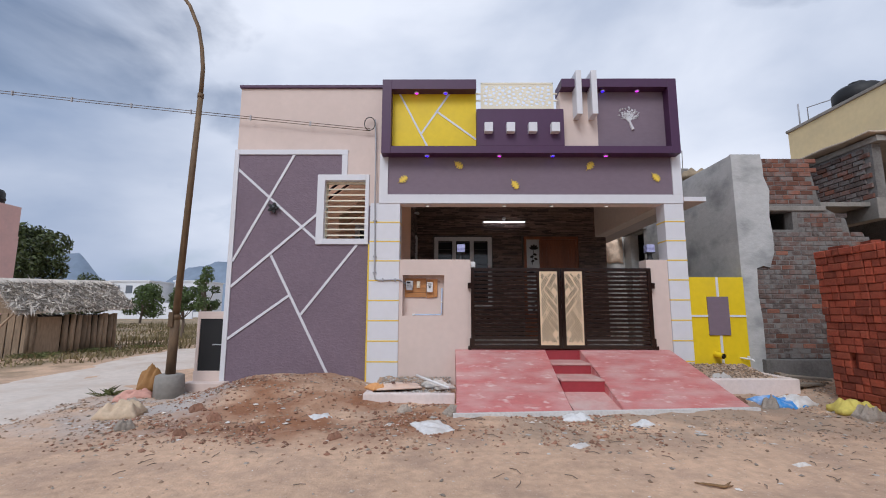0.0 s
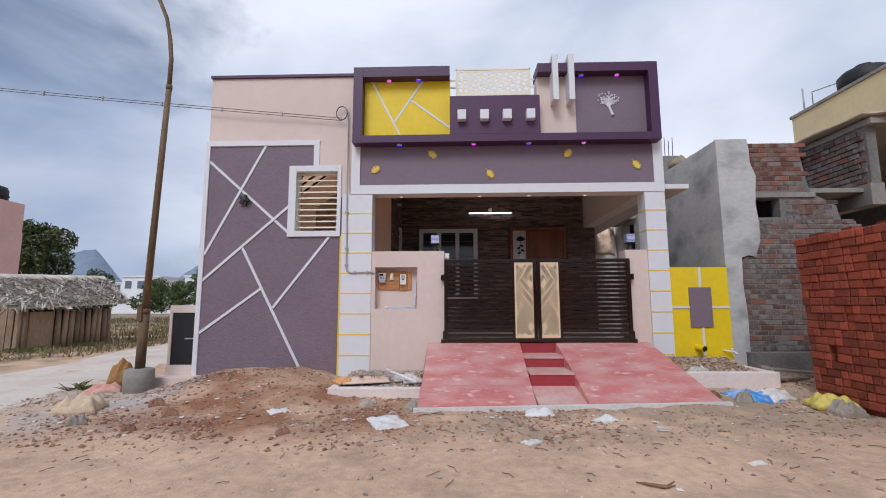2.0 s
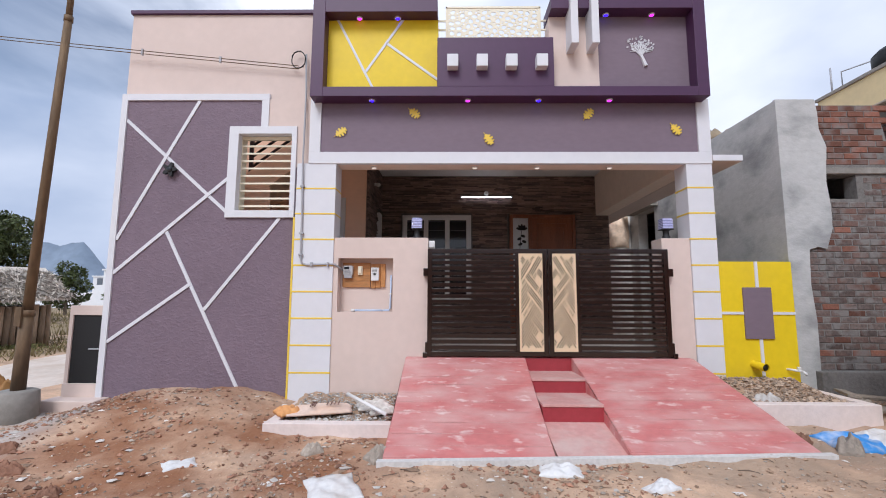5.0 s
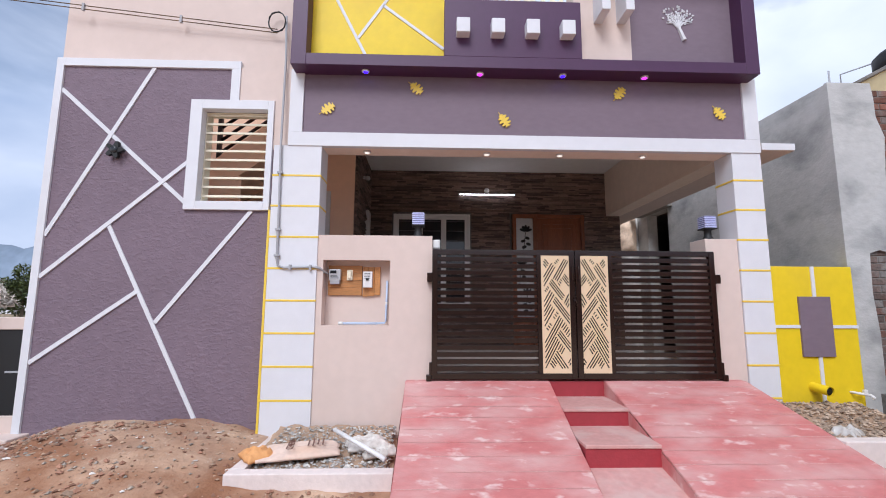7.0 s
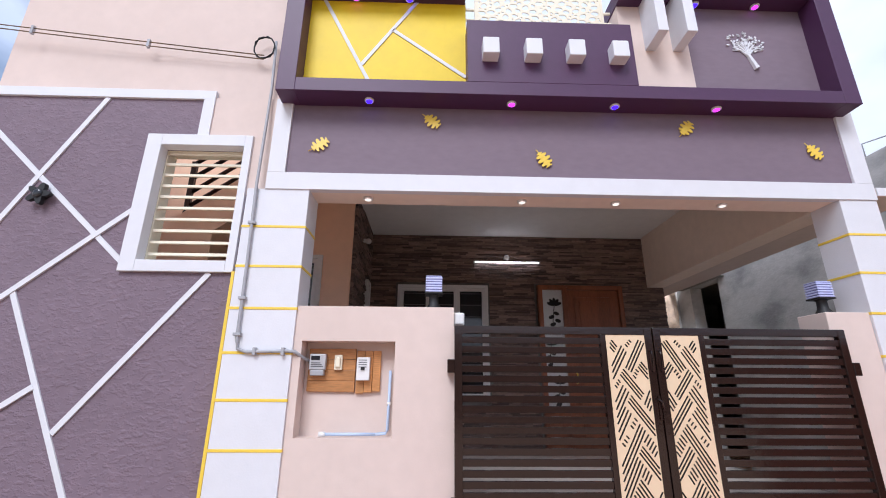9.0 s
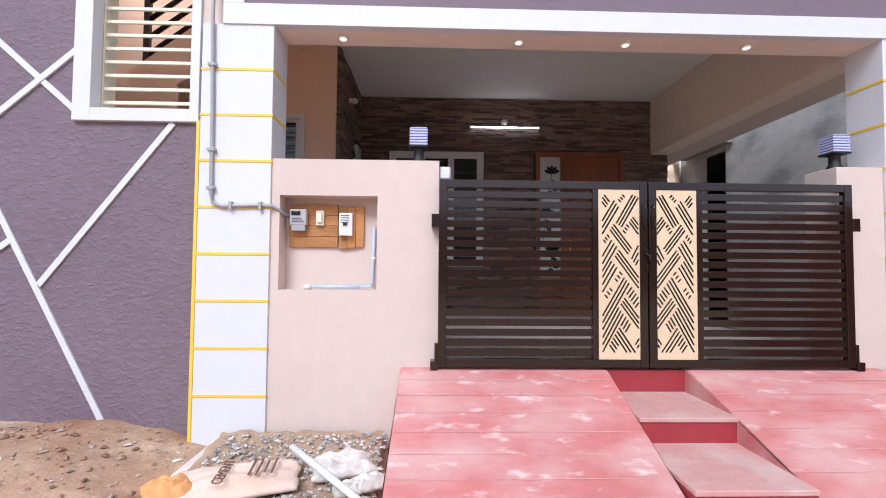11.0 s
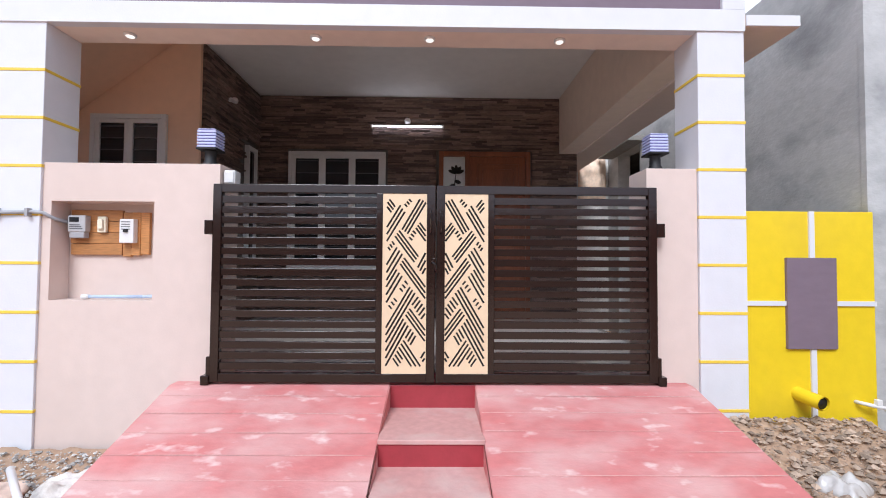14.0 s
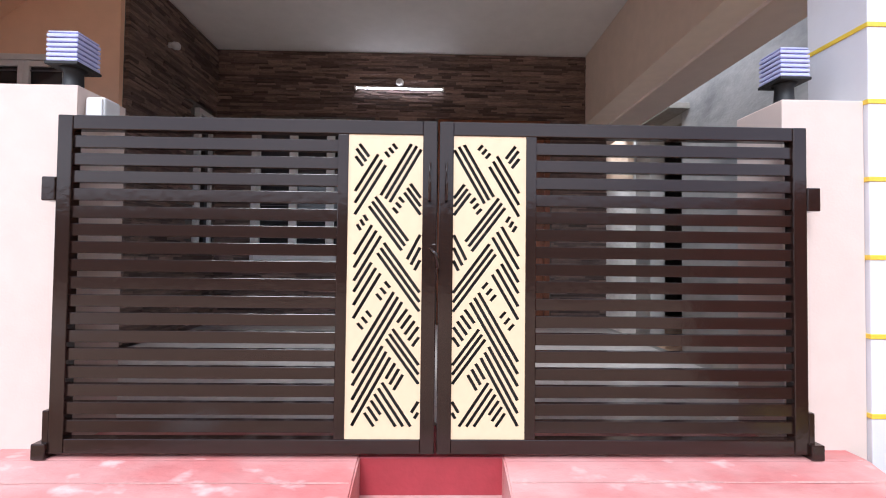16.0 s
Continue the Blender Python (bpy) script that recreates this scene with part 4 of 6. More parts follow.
def build_jali():
    j = thing("jali_screen", (1.325, 7.85, 5.05), "ivory cut-out screen standing on the parapet", "screen")
    x0, x1, z0, z1 = 0.635, 2.015, 5.05, 5.715
    box("foot", x0, x1, 7.83, 7.87, z0 - 0.02, 5.215, CREAM_LIGHT, j)
    rng = random.Random(9)
    holes = []
    lo, hi = 5.24, z1 - 0.035
    spots = []
    for k in range(3000):
        r = 0.042 - 0.028 * min(1.0, k / 1800)
        cx, cz = rng.uniform(x0 + 0.03 + r, x1 - 0.03 - r), rng.uniform(lo + r, hi - r)
        if all((cx - a) ** 2 + ((cz - b) * 1.2) ** 2 > (r + c + 0.007) ** 2 for a, b, c in spots):
            spots.append((cx, cz, r))
    for cx, cz, r in spots:
        a = rng.uniform(0, math.pi)
        pts = []
        for q in range(9):
            g = 2 * math.pi * q / 9
            u, v = r * math.cos(g) * 1.02, r * math.sin(g) * 0.8 * (1 - 0.25 * math.cos(g))
            pts.append((cx + u * math.cos(a) - v * math.sin(a), cz + (u * math.sin(a) + v * math.cos(a)) * 0.85))
        holes.append(pts)
    outer = [(x0, 5.215), (x1, 5.215), (x1, z1), (x0, z1)]
    part("screen", cut_sheet(outer, holes, 7.845, 7.857), CREAM_LIGHT, j)
    for a in ((x0, x0 + 0.025, 5.2, z1), (x1 - 0.025, x1, 5.2, z1)):
        box("frame_bar", a[0], a[1], 7.838, 7.862, a[2], a[3], CREAM_LIGHT, j)
    box("frame_bar", x0, x1, 7.838, 7.862, z1 - 0.02, z1 + 0.008, CREAM_LIGHT, j)
    for a in ((0.525, x0), (x1, 2.09)):
        for z in (5.36, 5.50):
            box("bracket", a[0], a[1], 7.84, 7.86, z - 0.012, z + 0.012, CREAM_LIGHT, j)


build_jali()


def build_wall_lamp():
    t = thing("wall_spotlight", (-3.19, 7.8, 3.25), "small black star-shaped lamp on the mauve wall", "lamp")
    tube("base", [(-3.19, 7.82, 3.25), (-3.19, 7.785, 3.25)], 0.04, BLACK, t, 14)
    star = []
    for i in range(40):
        a = 2 * math.pi * i / 40 + 0.2
        r = 0.078 + 0.027 * math.cos(5 * a)
        star.append((-3.19 + r * math.cos(a), 7.745, 3.25 + r * math.sin(a)))
    prism("head", star, (0, 0.04, 0), BLACK, t, "star-shaped black lamp head")
    tube("lens", [(-3.19, 7.75, 3.25), (-3.19, 7.735, 3.25), (-3.19, 7.728, 3.25)], [0.045, 0.04, 0.02], DARK_GLASS, t, 16)


build_wall_lamp()


def build_conduit():
    t = thing("conduit_pipe", (-1.3, 7.72, 1.92), "grey plastic conduit running down the column to the meter niche", "pipe")
    pts = [(-1.36, 7.78, 4.95), (-1.335, 7.775, 4.4), (-1.32, 7.715, 3.35), (-1.305, 7.72, 2.6), (-1.30, 7.72, 2.02), (-1.285, 7.72, 1.95), (-1.22, 7.72, 1.925), (-0.90, 7.725, 1.935), (-0.84, 7.735, 1.93), (-0.79, 7.78, 1.89), (-0.76, 7.88, 1.87)]
    tube("pipe", pts, 0.0135, PVC, t, 10)
    for p in ((-1.313, 3.0), (-1.303, 2.35), (-1.3, 2.06)):
        box("clip", p[0] - 0.03, p[0] + 0.03, 7.70, 7.74, p[1] - 0.012, p[1] + 0.012, PVC, t, 0.003)
    for x in (-1.15, -0.93):
        box("clip", x - 0.012, x + 0.012, 7.70, 7.76, 1.9, 1.96, PVC, t, 0.003)
    loop = []
    for k in range(28):
        a = 2 * math.pi * k / 14
        loop.append((-1.46 + 0.10 * math.cos(a), 7.77 - 0.01 * (k % 3), 4.86 + 0.13 * math.sin(a)))
    tube("cable_loop", loop, 0.007, BLACK, t, 6, "black coiled cable")
    w = thing("overhead_wire", (-1.45, 7.78, 4.75), "thin service wires from the street to the house wall", "wire")
    for off in (0.0, 0.045):
        pts = []
        for k in range(25):
            f = k / 24
            x = -1.45 - 16 * f
            pts.append((x, 7.76 - 0.25 * f, 4.72 + off + 1.75 * f - 0.06 * 4 * f * (1 - f)))
        tube("wire", pts, 0.006, RUST, w, 5)
    for k in range(1, 14):
        f = k * 0.07
        x = -1.45 - 16 * f
        z = 4.72 + 1.75 * f - 0.06 * 4 * f * (1 - f)
        box("spacer", x - 0.012, x + 0.012, 7.745 - 0.25 * f, 7.775 - 0.25 * f, z - 0.02, z + 0.07, PVC, w)


build_conduit()


METER = mat("light_grey_plastic", (0.46, 0.46, 0.47), 0.35, 0.08, 6, 0.02, 50)


def build_meters():
    b = thing("meter_board", (-0.48, 7.92, 1.63), "pale wooden board for the meters in the niche", "board")
    for i in range(4):
        z = 1.632 + i * 0.085
        box("plank", -0.77, -0.388, 7.905 - 0.003 * (i % 2), 7.93, z, z + 0.083, PINE, b, 0.003)
    for i in range(3):
        x = -0.378 + i * 0.066
        box("plank", x, x + 0.064, 7.90 - 0.003 * (i % 2), 7.93, 1.62 + 0.008 * i, 1.955, PINE, b, 0.003)
    m = thing("electricity_meter", (-0.69, 7.88, 1.75), "grey electricity meter with a dark display", "meter")
    box("body", -0.752, -0.622, 7.845, 7.903, 1.80, 1.925, METER, m, 0.008)
    box("display", -0.738, -0.668, 7.841, 7.846, 1.875, 1.91, DARK_GLASS, m, 0.002, "dark display")
    box("terminal_cover", -0.742, -0.632, 7.85, 7.903, 1.755, 1.80, PVC, m, 0.006, "grey terminal cover")
    for k in range(3):
        box("label_bar", -0.735, -0.66 + 0.01 * k, 7.842, 7.846, 1.85 - k * 0.014, 1.856 - k * 0.014, GRILLE, m)
    f = thing("fuse_carrier", (-0.525, 7.88, 1.8), "cream porcelain fuse carrier on the board", "fuse")
    box("base", -0.557, -0.493, 7.875, 7.903, 1.80, 1.92, CREAM_LIGHT, f, 0.006)
    box("grip", -0.545, -0.505, 7.855, 7.876, 1.82, 1.90, CREAM_LIGHT, f, 0.01)
    c = thing("breaker_box", (-0.31, 7.87, 1.72), "white breaker box with a small switch", "switch")
    box("case", -0.37, -0.265, 7.845, 7.898, 1.72, 1.90, UPVC, c, 0.006)
    box("switch", -0.335, -0.305, 7.832, 7.846, 1.80, 1.825, BLACK, c, 0.002, "black switch")
    for k in range(4):
        box("label_bar", -0.355, -0.29, 7.843, 7.846, 1.875 - k * 0.018, 1.881 - k * 0.018, GRILLE, c)
    p = thing("niche_pipe", (-0.4, 7.88, 1.31), "thin pale blue pipe lying in the niche", "pipe")
    tube("pipe", [(-0.62, 7.85, 1.32), (-0.2, 7.87, 1.32)], 0.013, mat("pale_blue_pvc", (0.45, 0.55, 0.72), 0.4, 0.05, 4, 0), p)
    tube("riser", [(-0.2, 7.87, 1.32), (-0.12, 7.885, 1.325), (-0.105, 7.89, 1.35), (-0.1, 7.9, 1.8)], 0.012, bpy.data.materials["pale_blue_pvc"], p)
    tube("clip", [(-0.103, 7.9, 1.53), (-0.103, 7.9, 1.555)], 0.018, UPVC, p)
    tube("joint", [(-0.63, 7.85, 1.32), (-0.58, 7.852, 1.32)], 0.02, UPVC, p)
    s = thing("switch_box", (0.49, 7.86, 2.15), "small white switch box on the wall end", "switch")
    box("case", 0.412, 0.50, 7.80, 7.90, 2.16, 2.265, UPVC, s, 0.01)
    box("lid", 0.42, 0.492, 7.792, 7.801, 2.17, 2.255, UPVC, s, 0.006)


build_meters()


def build_post_lamp(x):
    t = thing("post_lamp", (x, 7.94, 2.30), "black garden lamp with a ribbed lilac glass cube on the wall", "lamp", "post lamps")
    y = 7.94
    bm = bmesh.new()
    add_tube(bm, [(x, y, 2.298), (x, y, 2.315), (x, y, 2.36), (x, y, 2.42), (x, y, 2.44)], [0.07, 0.068, 0.042, 0.04, 0.06], 16)
    part("base", bm, BLACK, t, smooth=True)
    box("plate", x - 0.076, x + 0.076, y - 0.076, y + 0.076, 2.438, 2.452, BLACK, t, 0.003)
    shade = box("glass_shade", x - 0.063, x + 0.063, y - 0.063, y + 0.063, 2.452, 2.588, LAMP_CORE, t, 0.0, "lilac glass shade")
    for k in range(6):
        z = 2.454 + k * 0.0225
        box("glass_rib", x - 0.072, x + 0.072, y - 0.072, y + 0.072, z, z + 0.016, LAMP_SHADE, shade, 0.004)
    box("top_plate", x - 0.068, x + 0.068, y - 0.068, y + 0.068, 2.588, 2.596, LAMP_SHADE, t, 0.003)


LAMP_CORE = mat("deep_lilac_acrylic", (0.16, 0.16, 0.36), 0.2, 0.1, 5, 0)
LAMP_SHADE = mat("lilac_acrylic", (0.5, 0.52, 0.78), 0.15, 0.1, 5, 0, coat=0.5)
build_post_lamp(0.245)
build_post_lamp(3.70)

# ---- street side: pole, side gate ----


def build_pole():
    p = thing("street_lamp", (-4.53, 7.3, 0.0), "tall rusty steel street lamp pole in a concrete footing", "street lamp")
    tube("footing", [(-4.53, 7.3, -0.2), (-4.53, 7.3, 0.2), (-4.53, 7.3, 0.34), (-4.53, 7.3, 0.36)], [0.225, 0.22, 0.21, 0.17], CONCRETE, p, 22)
    tube("pole", [(-4.53, 7.3, 0.3), (-4.525, 7.3, 0.8), (-4.52, 7.3, 1.3)], [0.075, 0.072, 0.07], RUST, p, 14)
    tube("pole", [(-4.52, 7.3, 1.28), (-4.45, 7.3, 3.8), (-4.41, 7.3, 5.2)], [0.056, 0.05, 0.045], RUST, p, 14)
    tube("arm", [(-4.41, 7.3, 5.18), (-4.41, 7.3, 5.7), (-4.46, 7.3, 6.1), (-4.55, 7.3, 6.5), (-4.75, 7.3, 6.95), (-5.1, 7.28, 7.4), (-5.6, 7.25, 7.7)], [0.038, 0.036, 0.034, 0.033, 0.032, 0.03, 0.03], RUST, p, 12)
    for z, r in ((1.28, 0.078), (5.18, 0.052)):
        tube("collar", [(-4.52 + (z - 1.28) * 0.028, 7.3, z - 0.04), (-4.52 + (z - 1.28) * 0.028, 7.3, z + 0.04)], r, RUST, p, 14)
    box("junction_box", -4.585, -4.505, 7.2, 7.235, 1.12, 1.36, RUST, p, 0.006)
    h = tube("lamp_head", [(-5.55, 7.25, 7.68), (-5.75, 7.24, 7.76), (-6.1, 7.22, 7.8), (-6.25, 7.22, 7.8)], [0.04, 0.08, 0.09, 0.04], PVC, p, 12)
    g = thing("side_gate", (-4.2, 7.9, 0.0), "small black sheet metal gate under a white beam", "gate")
    box("lintel", -4.45, -3.98, 7.84, 8.0, 1.24, 1.37, PEACH, g, 0.006, "peach plastered lintel")
    box("post", -4.45, -4.40, 7.84, 8.0, 0.1, 1.24, PEACH, g, 0.004, "peach plastered post")
    box("sheet", -4.40, -3.98, 7.86, 7.885, 0.34, 1.24, BLACK, g, 0.003, "black metal sheet")
    box("sill", -4.45, -3.98, 7.82, 8.0, 0.13, 0.34, PEACH, g, 0.004, "peach plastered sill")
    box("bolt", -4.16, -4.0, 7.845, 7.86, 0.78, 0.80, PVC, g, 0.003)
    bl = box("step_block", -4.52, -3.80, 7.56, 7.86, -0.1, 0.17, PEACH, bevel=0.012)
    tagged(bl, "peach plastered step block below the side gate", "step")


build_pole()

# ---- neighbouring building, unfinished ----
CARDS = {}


def piece(name, size, m, material, parent):
    """A small block that shares its mesh with all blocks of the same size and material."""
    key = (tuple(round(v, 3) for v in size), material.name)
    if key not in CARDS:
        bm = bmesh.new()
        x, y, z = (v / 2 for v in size)
        add_box(bm, -x, x, -y, y, -z, z)
        c = min(size) * 0.12
        bmesh.ops.bevel(bm, geom=[e for e in bm.edges if abs((e.verts[0].co - e.verts[1].co).normalized().y) < 0.5 and e.verts[0].co.y < 0 and e.verts[1].co.y < 0], offset=c, segments=1, affect="EDGES")
        me = bpy.data.meshes.new(name)
        bm.to_mesh(me)
        bm.free()
        me.materials.append(material)
        CARDS[key] = me
    ob = new(name, CARDS[key])
    ob.parent = parent
    ob.matrix_parent_inverse = origin_of(parent).inverted()
    ob.matrix_basis = m
    return ob


def build_neighbour():
    n = thing("unfinished_house", (6.5, 9.0, 0.3), "unfinished house of brick and grey cement plaster", "house")
    # side wall along the gap with a doorway
    y0, y1, z1 = 7.86, 16.0, 4.28
    box("wall", 5.28, 5.5, y0, 11.6, 0.0, z1, PLASTER, n)
    box("wall", 5.28, 5.5, 12.45, y1, 0.0, z1, PLASTER, n)
    box("wall", 5.28, 5.5, 11.6, 12.45, 3.55, z1, PLASTER, n)
    box("sunshade", 5.0, 5.28, 11.4, 12.7, 3.55, 3.63, CONCRETE, n, 0.01)
    box("wall", 4.22, 5.27, 12.9, 13.1, 0.0, 3.9, WHITEWASH, n)
    # front wall
    outer = [(5.50, 0.3), (7.75, 0.3), (7.6, 2.79), (7.35, 2.8), (7.3, 3.07), (6.9, 3.3), (6.85, 3.42), (6.72, 4.22), (5.50, 4.22)]
    hole = [(5.89, 2.87), (6.33, 2.87), (6.33, 3.21), (5.89, 3.21)]
    part("front_wall", cut_sheet(outer, [hole], 7.88, 8.08), MORTAR, n)
    rng = random.Random(2)
    edge = []
    for x, z in ((5.56, 0.56), (5.57, 1.2), (5.56, 1.7), (5.58, 2.16), (5.68, 2.2), (5.8, 2.17), (5.9, 2.45), (5.92, 2.75), (5.88, 3.1), (5.9, 3.35), (5.93, 3.6), (5.86, 3.85), (5.85, 4.1), (5.83, 4.29)):
        edge.append((x + rng.uniform(-0.015, 0.015), 7.835, z))
    prism("plaster_coat", [(5.275, 7.835, 0.3), (5.56, 7.835, 0.3)] + edge + [(5.275, 7.835, 4.29)], (0, 0.045, 0), PLASTER, n, "patchy grey plaster coat")
    box("lintel", 5.85, 6.95, 7.85, 8.0, 3.22, 3.31, CONCRETE, n, 0.01)
    box("plinth", 5.50, 8.4, 7.74, 7.88, 0.0, 0.56, MORTAR, n, 0.01, "dark cement plinth")
    box("wall", 6.75, 6.9, 8.09, 9.7, 0.3, 3.35, MORTAR, n)
    # slab added over the open top to keep the front wall's hole dark
    box("roof_slab", 6.6, 8.0, 8.09, 9.7, 3.36, 3.44, CONCRETE, n)
    box("roof_slab", 5.5, 6.6, 8.08, 16.0, 3.85, 3.97, CONCRETE, n)
    box("roof_slab", 6.6, 8.0, 13.2, 16.0, 3.85, 3.97, CONCRETE, n)
    box("wall", 5.5, 8.2, 15.8, 16.0, 0.0, 3.85, MORTAR, n)
    box("wall", 8.0, 8.2, 13.2, 15.8, 0.0, 3.85, MORTAR, n)
    # the room behind: loft wall, lintel beam, roof slabs
    box("lintel_beam", 8.0, 8.25, 7.95, 13.0, 3.1, 3.5, CONCRETE, n, 0.01)
    box("roof_slab", 6.6, 8.0, 9.7, 13.0, 3.45, 3.58, CONCRETE, n)
    box("roof_slab", 8.0, 12.0, 7.8, 13.0, 4.55, 4.66, CONCRETE, n)
    prism("sunshade", [(7.25, 9.6, 3.75), (8.02, 9.3, 4.62), (8.02, 9.3, 4.7), (7.25, 9.6, 3.83)], (0, 2.5, 0), CONCRETE, n)
    # walls added to enclose this room so that it stays dark
    box("wall", 6.6, 12.0, 13.0, 13.2, 0.0, 4.5, MORTAR, n)
    box("wall", 11.8, 12.0, 8.0, 13.0, 0.0, 4.5, MORTAR, n)
    loft = box("wall", 8.03, 8.2, 7.95, 9.7, 3.5, 4.55, MORTAR, n)
    for j in range(10):
        for i in range(8):
            y = 8.0 + i * 0.235 + (0.115 if j % 2 else 0)
            if y < 9.6:
                piece("brick", (0.22, 0.06, 0.085), Matrix.Translation((8.025, y + 0.11, 3.55 + j * 0.1)) @ pose(0, 0, 0, 0, 0, -90), BRICK_WASHED if (i * 3 + j) % 4 else BRICK_OLD, n)
    # bricks of the front wall
    rows = int((4.25 - 0.56) / 0.087)
    for j in range(rows):
        z = 0.61 + j * 0.087
        x_end = 6.78 if z > 3.35 else (7.25 if z > 2.8 else 7.6)
        x_end += rng.uniform(-0.04, 0.08)
        x_from = 5.58 if z < 2.2 else 5.84
        x = x_from - (0.11 if j % 2 else 0.0)
        while x + 0.12 < x_end:
            if not (2.83 < z < 3.31 and x + 0.21 > 5.87 and x < 6.35) and not 3.2 < z < 3.33:
                m = pose(x + 0.11, 7.898 + rng.uniform(-0.006, 0.004), z, rng.uniform(-1, 1), rng.uniform(-1.2, 1.2), 0)
                piece("brick", (0.218, 0.05, 0.077), m, BRICK_OLD if z > 3.33 or rng.random() < 0.18 else BRICK_WASHED, n)
            x += 0.232
    for k in range(4):
        tube("rebar", [(6.9 + k * 0.09, 9.7, 3.55), (6.9 + k * 0.1, 9.7, 4.55 + 0.07 * (k % 2))], 0.008, RUST, n, 5)
    crumpled("tarpaulin", (8.6, 9.3, 4.70), 1.6, 3.2, 0.16, mat("dusty_tarpaulin", (0.42, 0.34, 0.26), 0.8, 0.2, 3, 0.2, 20), "dusty brown tarpaulin lying on the slab", "tarpaulin", 0, drop=False)
    crumpled("sack_cloth", (4.95, 12.88, 3.25), 0.5, 0.9, 0.14, mat("torn_sack", (0.82, 0.63, 0.48), 0.85, 0.2, 3, 0.2, 20), "torn orange sack hanging on the gap wall", "sack", 0, upright=True)
    box("column_stub", 5.52, 5.92, 10.35, 10.7, 3.97, 4.86, CONCRETE, n, 0.02, "bare concrete column stub")
    for k in range(4):
        tube("rebar", [(5.58 + k * 0.09, 10.5, 4.8), (5.58 + k * 0.095, 10.5, 5.28 + 0.08 * (k % 2))], 0.009, RUST, n, 5)
    crumpled("straw_bundle", (6.0, 10.3, 4.56), 0.7, 0.5, 0.26, mat("straw", (0.3, 0.23, 0.15), 0.9, 0.3, 12, 0.3, 40), "bundle of dry straw on the unfinished roof", "straw", 0, drop=False)


def crumpled(name, at, sx, sy, h, material, label, category, turn=0.0, drop=True, upright=False, seed=1):
    """A crumpled bag or sheet: a closed cushion with folds."""
    rng = random.Random(seed + int(abs(at[0]) * 37))
    off = rng.uniform(0, 50)
    nx, ny = 26, 18
    bm = bmesh.new()
    m = Matrix.Translation(at) @ (pose(0, 0, 0, 90, 0, 0) if upright else pose(0, 0, 0, 0, 0, turn))
    grids = []
    for side in (1, 0):
        g = []
        for j in range(ny + 1):
            row = []
            for i in range(nx + 1):
                u, v = i / nx * 2 - 1, j / ny * 2 - 1
                px = u * sx / 2 * (1 + 0.10 * noise.noise((v * 1.7, off, 1.0)) * abs(u))
                py = v * sy / 2 * (1 + 0.14 * noise.noise((u * 1.7, off, 2.0)) * abs(v))
                edge = max(0.0, (1 - u ** 4) * (1 - v ** 4))
                f = noise.noise((u * 2.2 + off, v * 2.2, 0.0)) + 0.3 * abs(noise.noise((u * 4 + off, v * 4, 3.0))) + 0.22 * abs(noise.noise((u * 8 + off, v * 6, 6.0)))
                z = h * (0.18 + 0.55 * edge + 0.5 * f * (0.3 + 0.7 * edge)) if side else -0.02
                if not side and not drop:
                    z = -0.01
                co = m @ Vector((px, py, max(z, 0.005) if side else z))
                if drop and not upright:
                    co.z += ground_z(co.x, co.y) - ground_z(at[0], at[1])
                row.append(bm.verts.new(co))
            g.append(row)
        grids.append(g)
    for s, g in enumerate(grids):
        for j in range(ny):
            for i in range(nx):
                q = (g[j][i], g[j][i + 1], g[j + 1][i + 1], g[j + 1][i])
                bm.faces.new(q if s == 0 else q[::-1])
    a, b = grids
    rim = [(0, i) for i in range(nx)] + [(j, nx) for j in range(ny)] + [(ny, i) for i in range(nx, 0, -1)] + [(j, 0) for j in range(ny, 0, -1)]
    for k in range(len(rim)):
        p, q = rim[k], rim[(k + 1) % len(rim)]
        bm.faces.new((a[p[0]][p[1]], b[p[0]][p[1]], b[q[0]][q[1]], a[q[0]][q[1]]))
    return tagged(part(name, bm, material, smooth=name not in ("stone", "stone_block")), label, category)


build_neighbour()


def build_cream_house():
    h = thing("cream_house", (16, 12, 0.2), "tall cream painted house with a roof tank", "house")
    CREAM_WALL = mat("cream_wall_paint", (0.72, 0.58, 0.33), 0.8, 0.06, 1, 0.1, 20, dirt=(0.55, 0.45, 0.28), dirt_amount=0.3)
    box("wall", 14.0, 24.0, 2.0, 17.2, 0.0, 8.6, CREAM_WALL, h)
    box("coping", 13.94, 24.06, 1.94, 17.26, 8.6, 8.72, CONCRETE, h, 0.02, "grey coping")
    t = thing("water_tank", (14.9, 15.0, 8.72), "black plastic roof water tank", "tank")
    tube("body", [(14.9, 15.0, 8.7), (14.9, 15.0, 9.25), (14.9, 15.0, 9.4), (14.9, 15.0, 9.5)], [0.75, 0.75, 0.6, 0.3], BLACK, t, 22)
    tube("lid", [(14.9, 15.0, 9.48), (14.9, 15.0, 9.6)], [0.3, 0.25], BLACK, t, 16)
    p = thing("roof_pipe", (14.3, 16.8, 8.72), "thin grey pipe frame on the roof edge", "pipe")
    tube("pipe", [(14.2, 16.8, 8.6), (14.2, 16.8, 9.7)], 0.03, PVC, p, 6)
    tube("pipe", [(14.3, 16.5, 8.6), (14.3, 16.5, 9.4), (14.8, 15.6, 9.4)], 0.025, PVC, p, 6)


build_cream_house()


